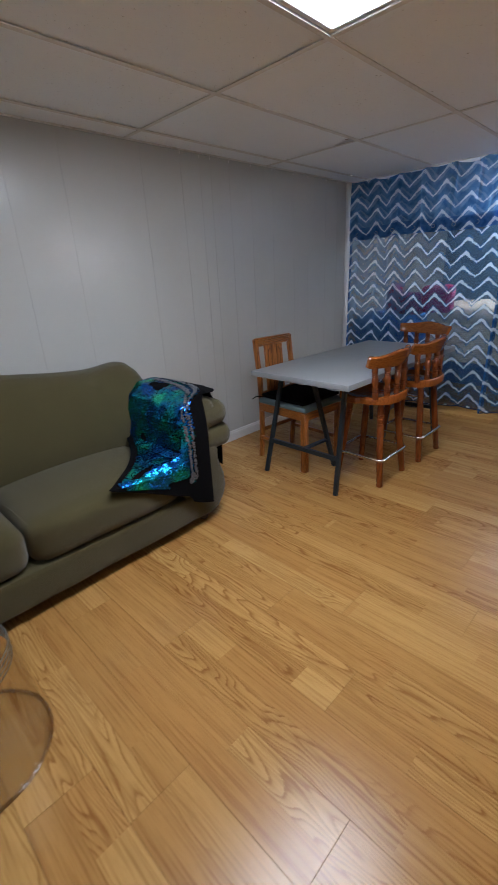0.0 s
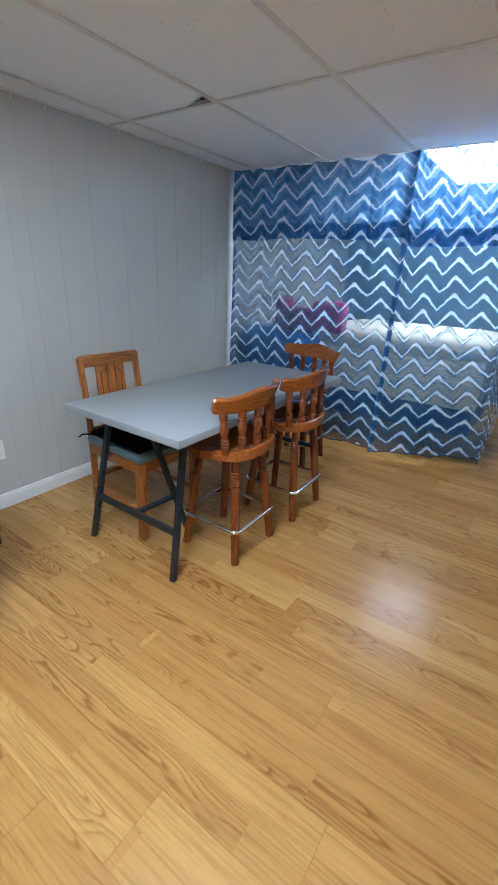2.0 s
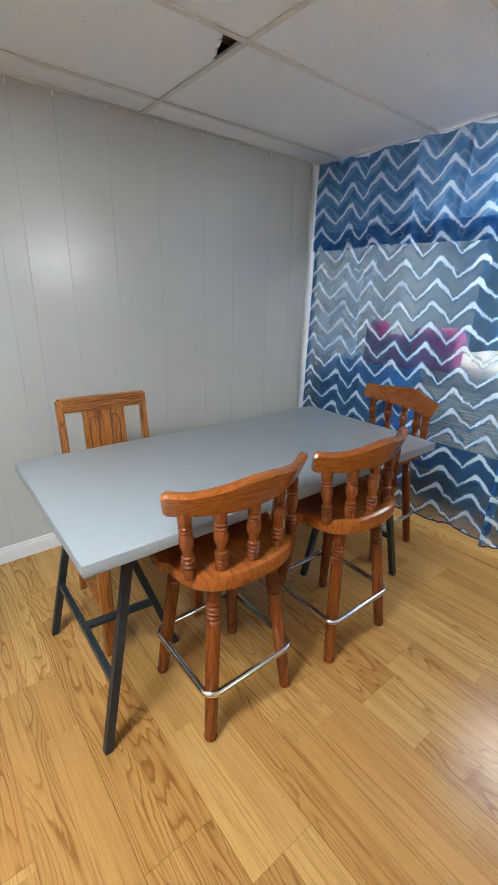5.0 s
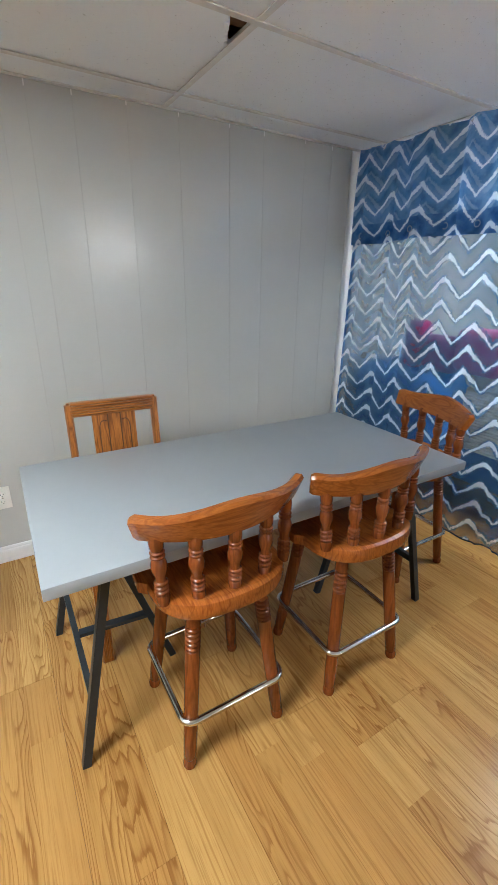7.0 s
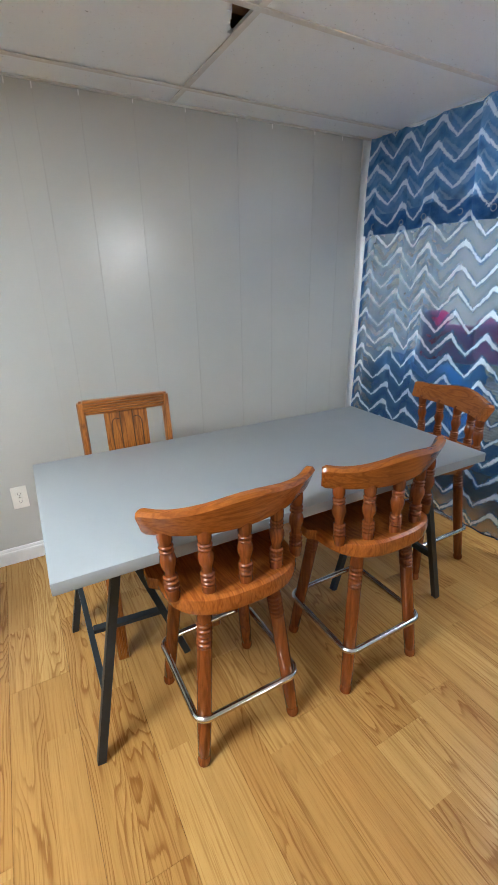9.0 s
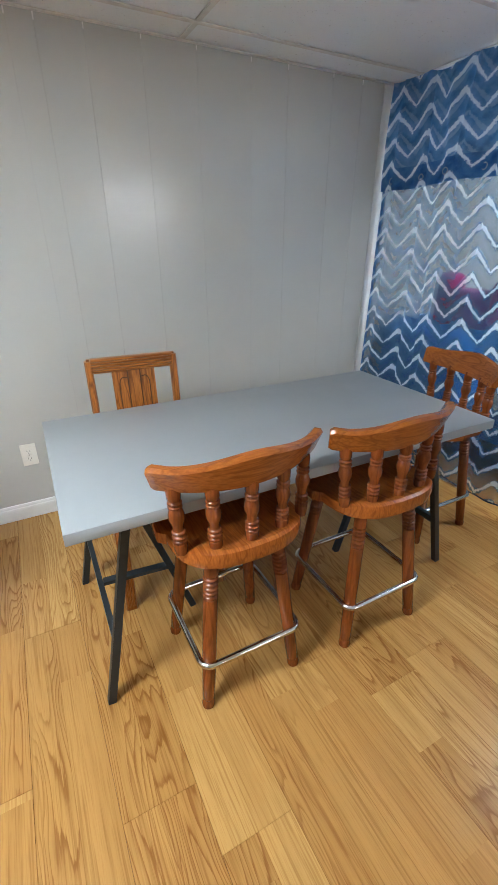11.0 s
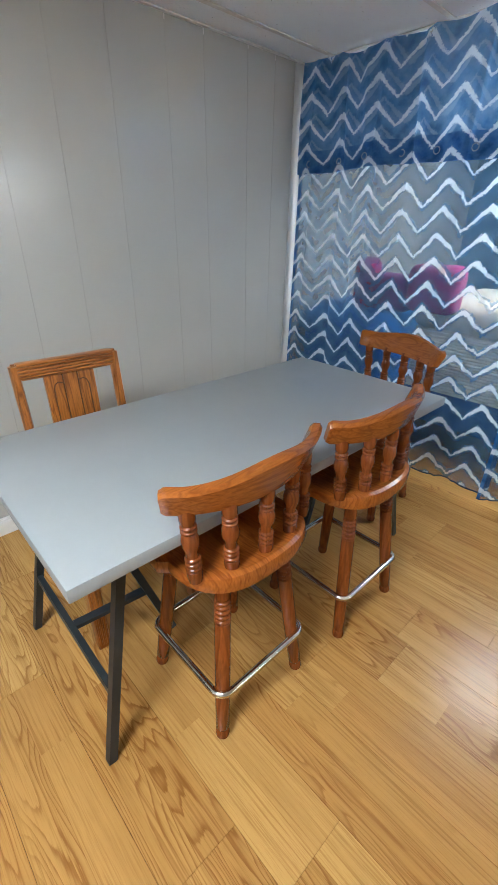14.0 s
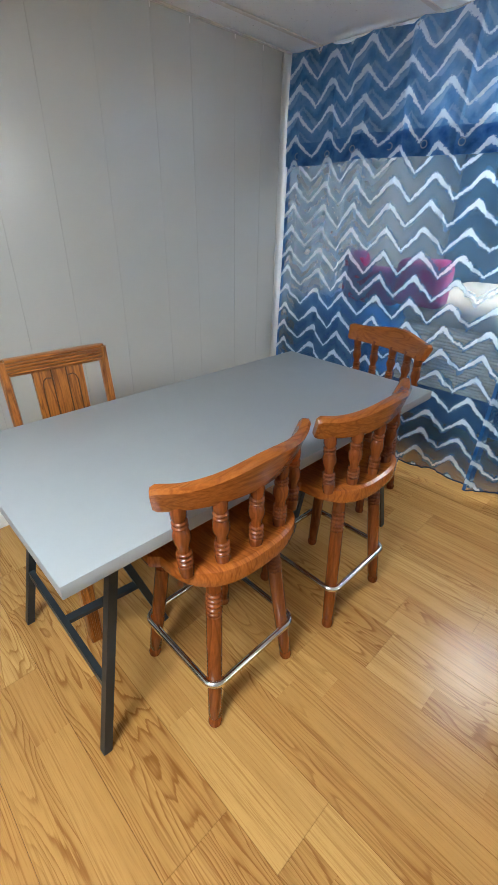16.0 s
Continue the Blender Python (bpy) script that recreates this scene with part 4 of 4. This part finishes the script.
def build_sofa():
    t = thing("sofa", pose(0, 0, 0), "olive green corduroy two-seat sofa with rolled arms against the wall", "sofa")
    part("base", puff(0.27, 1.068, -0.34, 1.30, 0.062, 0.228, 0.025, 0.008, 1), SOFA, t)
    for k, (a, b) in enumerate(((-0.305, 0.445), (0.449, 1.215))):
        part("seat_cushion", puff(0.42, 1.066, a, b, 0.222, 0.425, 0.062, 0.030, 2 + k), SOFA, t, "plump olive seat cushion")
        # piping round the front edge
        part("piping", sweep([(0.60, a + 0.02, 0.408), (1.015, a + 0.022, 0.408), (1.044, a + 0.055, 0.404), (1.050, (a + b) / 2, 0.404), (1.044, b - 0.055, 0.404), (1.015, b - 0.022, 0.408), (0.60, b - 0.02, 0.408)], circle(0.004, 6)), SOFA, t)
    # back: one long stuffed pad with a raised, rounded end by each arm
    y0, y1, n = -0.57, 1.47, 60
    rows = []
    bm = bmesh.new()
    for i in range(n + 1):
        y = y0 + (y1 - y0) * i / n
        k = abs((y - 0.45) / 1.02)
        top = 0.848 + 0.075 * math.exp(-((k * 1.02 / 0.44) ** 2)) + 0.016 * math.exp(-((k - 0.84) / 0.10) ** 2)
        end = max(0.0, (k - 0.86) / 0.14)
        top -= 0.24 * (1 - math.sqrt(max(0.0, 1 - end * end)))
        deep = 0.10 * (1 - math.sqrt(max(0.0, 1 - end * end)))
        front = lambda z: 0.60 - deep - 0.20 * (z - 0.40)
        sec = [(0.235, 0.10), (0.225, 0.50), (0.235, top - 0.10), (0.265, top - 0.035), (0.315, top - 0.004), (0.375, top), (0.435, top - 0.016), (front(top - 0.07) - 0.005, top - 0.07), (front(0.66) + 0.012, min(0.66, top - 0.1)), (front(0.56) + 0.024, min(0.56, top - 0.14)), (front(0.47) + 0.018, 0.45), (0.57 - deep, 0.36), (0.50, 0.10)]
        rows.append([bm.verts.new((a, y, z + 0.004 * noise.noise(Vector((a * 6, y * 4, z * 6))))) for a, z in sec])
    m = len(rows[0])
    for a, b in zip(rows, rows[1:]):
        for i in range(m):
            bm.faces.new((a[i], a[(i + 1) % m], b[(i + 1) % m], b[i]))
    bm.faces.new(rows[0][::-1])
    bm.faces.new(rows[-1])
    part("backrest", bm, SOFA, t)
    for s in (1, -1):
        def yy(v):
            return v if s == 1 else 0.90 - v
        # the arm's upright: a curved panel, narrow under the roll and full at the foot
        out = [(1.215, 0.06), (1.400, 0.05), (1.455, 0.075), (1.500, 0.13), (1.520, 0.19), (1.516, 0.26), (1.490, 0.34), (1.440, 0.42), (1.430, 0.50), (1.43, 0.60), (1.27, 0.62), (1.235, 0.50), (1.222, 0.40), (1.215, 0.25)]
        b = bmesh.new()
        face = [b.verts.new((0.27, yy(y), z)) for y, z in out]
        back = [b.verts.new((1.058, yy(y), z)) for y, z in out]
        b.faces.new(face)
        b.faces.new(back[::-1])
        for i in range(len(out)):
            j = (i + 1) % len(out)
            b.faces.new((face[i], face[j], back[j], back[i]))
        rim = [e for e in b.edges if all(v.co.x > 1.05 for v in e.verts)]
        bmesh.ops.bevel(b, geom=rim, offset=0.028, segments=4, affect="EDGES", profile=0.5)
        cy, cz, r, x1 = 1.395, 0.635, 0.098, 1.052
        prof = [(0.001, 0.30), (r * 0.8, 0.305), (r, 0.33), (r, x1 - 0.034), (r * 0.975, x1 - 0.018), (r * 0.91, x1 - 0.006), (r * 0.78, x1), (r * 0.4, x1 + 0.003), (0.001, x1 + 0.004)]
        part("arm_roll", lathe(prof, 28, pose(0, yy(cy), cz, 0, 90, 0)), SOFA, t)
        # two stuffed lobes with a deep tuck between them
        for a, c, z0, z1, r, k in ((1.33, 1.585, 0.540, 0.692, 0.074, 21), (1.36, 1.604, 0.412, 0.556, 0.070, 22)):
            part("arm_roll", puff(0.30, 1.062, min(yy(a), yy(c)), max(yy(a), yy(c)), z0, z1, r, 0.006, k), SOFA, t)
        part("arm", b, SOFA, t, "rolled sofa arm with a pleated front")
        for x in (0.34, 0.985):
            part("foot", lathe([(0.020, 0.0), (0.026, 0.006), (0.030, 0.03), (0.034, 0.058)], 16, pose(x, yy(1.385), 0)), DARK, t, "short dark wooden foot")


# ---- sequinned throw over the sofa's arm ----
def throw_point(s, t):
    """s: from the seat up over the arm; t: from the back of the sofa over its front edge and down."""
    f = min(1.0, t / 0.72)
    y_in = 1.235 - 0.24 * f ** 0.9 - 0.19 * f ** 4
    # across: seat, up the inside of the arm, over its top
    path = [(y_in, 0.456 + 0.02 * (1 - f)), (1.16, 0.462), (1.215, 0.485), (1.235, 0.560), (1.240, 0.630), (1.275, 0.700), (1.350, 0.750), (1.460, 0.758), (1.552, 0.738)]
    if y_in > 1.14:
        path[1] = ((y_in + 1.215) / 2, 0.47)
    g4 = f ** 14
    ends = ((1.310, 0.740), (1.345, 0.752), (1.375, 0.757))
    path[-3:] = [(a + (c - a) * g4, b + (d_ - b) * g4) for (a, b), (c, d_) in zip(path[-3:], ends)]
    d = [0.0]
    for a, b in zip(path, path[1:]):
        d.append(d[-1] + math.hypot(b[0] - a[0], b[1] - a[1]))
    w = s * d[-1]
    i = max(k for k in range(len(d)) if d[k] <= w + 1e-9)
    i = min(i, len(path) - 2)
    k = (w - d[i]) / max(1e-9, d[i + 1] - d[i])
    y, z = path[i][0] + k * (path[i + 1][0] - path[i][0]), path[i][1] + k * (path[i + 1][1] - path[i][1])
    x = 0.50 + 0.575 * f
    if t > 0.72:
        g = (t - 0.72) / 0.28
        low = 0.452 - 0.40 * s + 0.10 * s * s + 0.008 * math.sin(9 * s)
        x = 1.075 + 0.030 * math.sin(min(1.0, g * 3) * math.pi / 2)
        z = z + (low - z) * g
    elif s < 0.35 and t > 0.60:
        z -= 0.01 * ((t - 0.60) / 0.12) ** 2
    p = Vector((x, y, z))
    ripple = 0.010 * noise.noise(p * 7) + 0.005 * noise.noise(p * 19)
    return p + Vector((0.6, -0.5, 0.6)) * (0.006 + ripple)


def make_sequin():
    m = Mat("sequins", 0.22, 1.0)
    isl = m.n("ShaderNodeNewGeometry").outputs["Random Per Island"]
    patch = m.ramp(m.noise(8.0, 2), (0.40, (0.012, 0.15, 0.62)), (0.50, (0.010, 0.32, 0.62)), (0.60, (0.012, 0.50, 0.52)), (0.72, (0.05, 0.90, 0.50)))
    m.color(m.mix(m.ramp(isl, (0.0, (0.7, 0.7, 0.7)), (0.22, (0, 0, 0))), patch, (0.004, 0.012, 0.03)))
    return m.m


SEQUIN = make_sequin()
SILVER = simple("silver_sequins", (0.16, 0.17, 0.20), 0.35, 0.5, 0.6, 200.0)


def build_throw():
    t = thing("throw", pose(0, 0, 0), "black throw with teal and green sequins draped over the sofa arm", "throw")
    bm = sheet(60, 60, throw_point)
    geo = bmesh.ops.extrude_face_region(bm, geom=bm.faces[:])
    moved = {e for e in geo["geom"] if isinstance(e, bmesh.types.BMVert)}
    for v in moved:
        v.co += Vector((-0.004, 0.003, -0.005))
    part("cloth", bm, BLACK, t)
    def tail(s, t):
        x = 0.66 + 0.27 * s
        return x, 1.530 + 0.085 * math.sin(min(1.0, t * 2.2) * math.pi / 2) - 0.02 * max(0.0, t - 0.5), 0.735 - 0.52 * t + 0.03 * t + 0.012 * math.sin(9 * s) - 0.06 * (1 - s) * t
    bm = sheet(14, 22, tail)
    geo = bmesh.ops.extrude_face_region(bm, geom=bm.faces[:])
    for v in [e for e in geo["geom"] if isinstance(e, bmesh.types.BMVert)]:
        v.co += Vector((0.0, 0.006, 0.002))
    part("hanging_end", bm, BLACK, t, "plain black end hanging behind the arm")
    rng = random.Random(4)

    def scatter(spots, size, lift=0.004):
        b = bmesh.new()
        for s, q in spots:
            p = throw_point(s, q)
            du, dv = throw_point(s + 0.01, q) - p, throw_point(s, q + 0.01) - p
            nrm = dv.cross(du).normalized()
            if nrm.z < 0 and nrm.x < 0:
                nrm = -nrm
            nrm = (nrm + Vector((rng.gauss(0, 0.13), rng.gauss(0, 0.13), rng.gauss(0, 0.13)))).normalized()
            a = nrm.cross(Vector((0.2, 1, 0.1))).normalized()
            c = nrm.cross(a)
            o = p + nrm * lift
            b.faces.new([b.verts.new(o + (a * math.cos(w) * 0.7 + c * math.sin(w)) * size) for w in (2 * math.pi * i / 6 for i in range(6))])
        return b

    spots = [(0.07 + 0.80 * (i + rng.uniform(-0.4, 0.4)) / 83, 0.03 + 0.93 * (j + rng.uniform(-0.4, 0.4)) / 109) for i in range(84) for j in range(110)]
    spots = [p for p in spots if p[1] < 0.80 or 0.10 < p[0] < 0.80 and p[1] < 0.93]
    spots = [p for p in spots if noise.noise(Vector((p[0] * 5, p[1] * 5, 2.0))) > -0.42]
    o = part("sequin_cover", scatter(spots, 0.0062), SEQUIN, t, "shiny blue, teal and green sequins", smooth=False)
    o["kind"] = "stuff"
    line = []
    for j in range(520):
        q = 0.10 + 0.82 * j / 519
        for c in (0.775 + 0.02 * math.sin(5 * q), 0.855 + 0.015 * math.sin(6 * q)):
            if rng.random() < 0.85:
                line.append((c - 0.08 * max(0, q - 0.66) + rng.uniform(-0.019, 0.019), q))
    for j in range(120):
        line.append((0.60 + 0.20 * rng.random(), 0.905 + rng.uniform(-0.012, 0.012)))
    o = part("silver_trim", scatter(line, 0.0058, 0.010), SILVER, t, "two lines of silver sequins", smooth=False)
    o["kind"] = "stuff"


# ---- clear plastic bin beside the sofa ----
def build_bin():
    t = thing("clear_bin", pose(1.495, 0.055, 0), "clear plastic tapered bin with a chrome rim on the floor", "bin")
    r0, r1, h = BIN
    prof = [(0.001, 0.004), (r0 - 0.03, 0.004), (r0 - 0.006, 0.0), (r0, 0.006), (r0 + (r1 - r0) * 0.5 + 0.004, h * 0.5), (r1, h), (r1 - 0.004, h), (r0 + (r1 - r0) * 0.5, h * 0.5), (r0 - 0.006, 0.010), (0.001, 0.008)]
    part("body", lathe(prof, 48), CLEAR, t, "clear plastic body")
    part("base_ring", sweep([(r0 * math.cos(a), r0 * math.sin(a), 0.006) for a in (2 * math.pi * i / 48 for i in range(48))], circle(0.0055, 10), True), THICK, t, "thick moulded foot ring")
    for z in (h - 0.050, h - 0.034, h - 0.018, h - 0.002):
        part("rim", sweep([(r1 * math.cos(a), r1 * math.sin(a), z) for a in (2 * math.pi * i / 48 for i in range(48))], circle(0.0022, 8), True), CHROME, t, "thin chrome hoop")


# ---- behind the curtain: a made-up bed ----
RIBBED = make_fabric("ribbed_cream_cover", (0.84, 0.79, 0.66))
SHEET = make_fabric("white_sheet", (0.64, 0.57, 0.45), var=0.06)
VALANCE = make_fabric("dark_blue_valance", (0.02, 0.085, 0.30))
DUVET = make_fabric("bright_blue_duvet", (0.03, 0.23, 0.68))
PINK = make_fabric("magenta_pillowcase", (0.40, 0.010, 0.13))
PLUM = make_fabric("plum_pillowcase", (0.22, 0.02, 0.16))


def build_bed():
    t = thing("bed", pose(0, 0, 0), "bed with a white sheet and cream ribbed cover behind the curtain", "bed")
    part("valance", puff(0.36, 2.25, 4.445, 5.30, 0.20, 0.43, 0.02, 0.0, 5), VALANCE, t, "dark blue valance")
    part("mattress", puff(0.34, 2.27, 4.420, 5.32, 0.43, 0.80, 0.05, 0.0, 6), SHEET, t)
    rib = mesh_of("rib", sweep([(0.95, 4.412, 0), (2.26, 4.412, 0)], circle(0.0085, 8)), RIBBED)
    cover = part("ribbed_cover", puff(0.95, 2.26, 4.412, 4.432, 0.425, 0.775, 0.008, 0.0, 2), RIBBED, t, "cream ribbed cover hanging down the side")
    for i in range(19):
        o = new("rib", rib)
        o.parent, o.location = cover, (0, 0, 0.432 + 0.0175 * i)
    part("folded_sheet", puff(0.90, 2.28, 4.398, 5.30, 0.765, 0.945, 0.085, 0.02, 9), SHEET, t, "folded white sheet")
    for x in (0.50, 1.90):
        for y in (4.62, 5.20):
            part("leg", box(x - 0.025, x + 0.025, y - 0.025, y + 0.025, 0.0, 0.21, 0.003, 1), DARK, t)
    d = part("duvet", puff(0.225, 0.93, 4.190, 5.20, 0.40, 0.86, 0.10, 0.03, 11), DUVET, None)
    tagged(d, "bright blue duvet bunched on the bed", "duvet")
    for x0, x1, z0, z1, mat, lab in ((0.90, 1.19, 0.885, 1.135, PINK, "magenta pillow propped on the bed"), (0.66, 0.92, 0.865, 1.075, PLUM, "plum pillow on the bed"), (0.545, 0.675, 0.855, 1.150, PINK, "small magenta pillow standing on the duvet")):
        p = part("pillow", puff(x0, x1, 4.275, 4.42, z0, z1, 0.05, 0.0, int(x0 * 50)), mat, None)
        tagged(p, lab, "pillow", "pillows on the bed")


build_sofa()
build_throw()
build_bin()
build_bed()

# ---- floor boards, last ----
def build_floor():
    base = part("floor", box(WALL_X - 0.14, RIGHT_X + 0.14, BACK_Y - 0.14, END_Y + 0.14, -0.06, -0.0085), UNDER, smooth=False)
    tagged(base, "honey-coloured oak laminate floor laid in long boards", "floor", kind="structure")
    W, L = 0.1955, 1.215
    shapes = {}

    def board(length, width):
        key = (round(length, 3), round(width, 3))
        if key not in shapes:
            bm = box(0.0003, length - 0.0003, 0.0003, width - 0.0003, -0.0084, 0.0)
            top = [e for e in bm.edges if all(v.co.z > -0.001 for v in e.verts)]
            bmesh.ops.bevel(bm, geom=top, offset=0.0005, segments=1, affect="EDGES")
            shapes[key] = mesh_of("plank", bm, PLANK, False)
        return shapes[key]

    y, row = 1.456 - 21 * W, 0
    starts = (0.55, 0.17, 0.89, 0.35, 0.72)
    while y < END_Y:
        x = WALL_X - starts[row % 5] * L * 0.98 + random.uniform(-0.05, 0.05)
        # two rows whose end joints lie beside the stools
        x = {24: 1.763 - 2 * L, 28: 1.797 - 2 * L}.get(row, x)
        while x < RIGHT_X:
            a, b = max(x, WALL_X), min(x + L, RIGHT_X)
            if b - a > 0.05 and y + W > BACK_Y:
                ob = new("plank", board(b - a, W))
                ob.location = (a, y, 0)
                ob.parent = base
            x += L
        y, row = y + W, row + 1


build_floor()
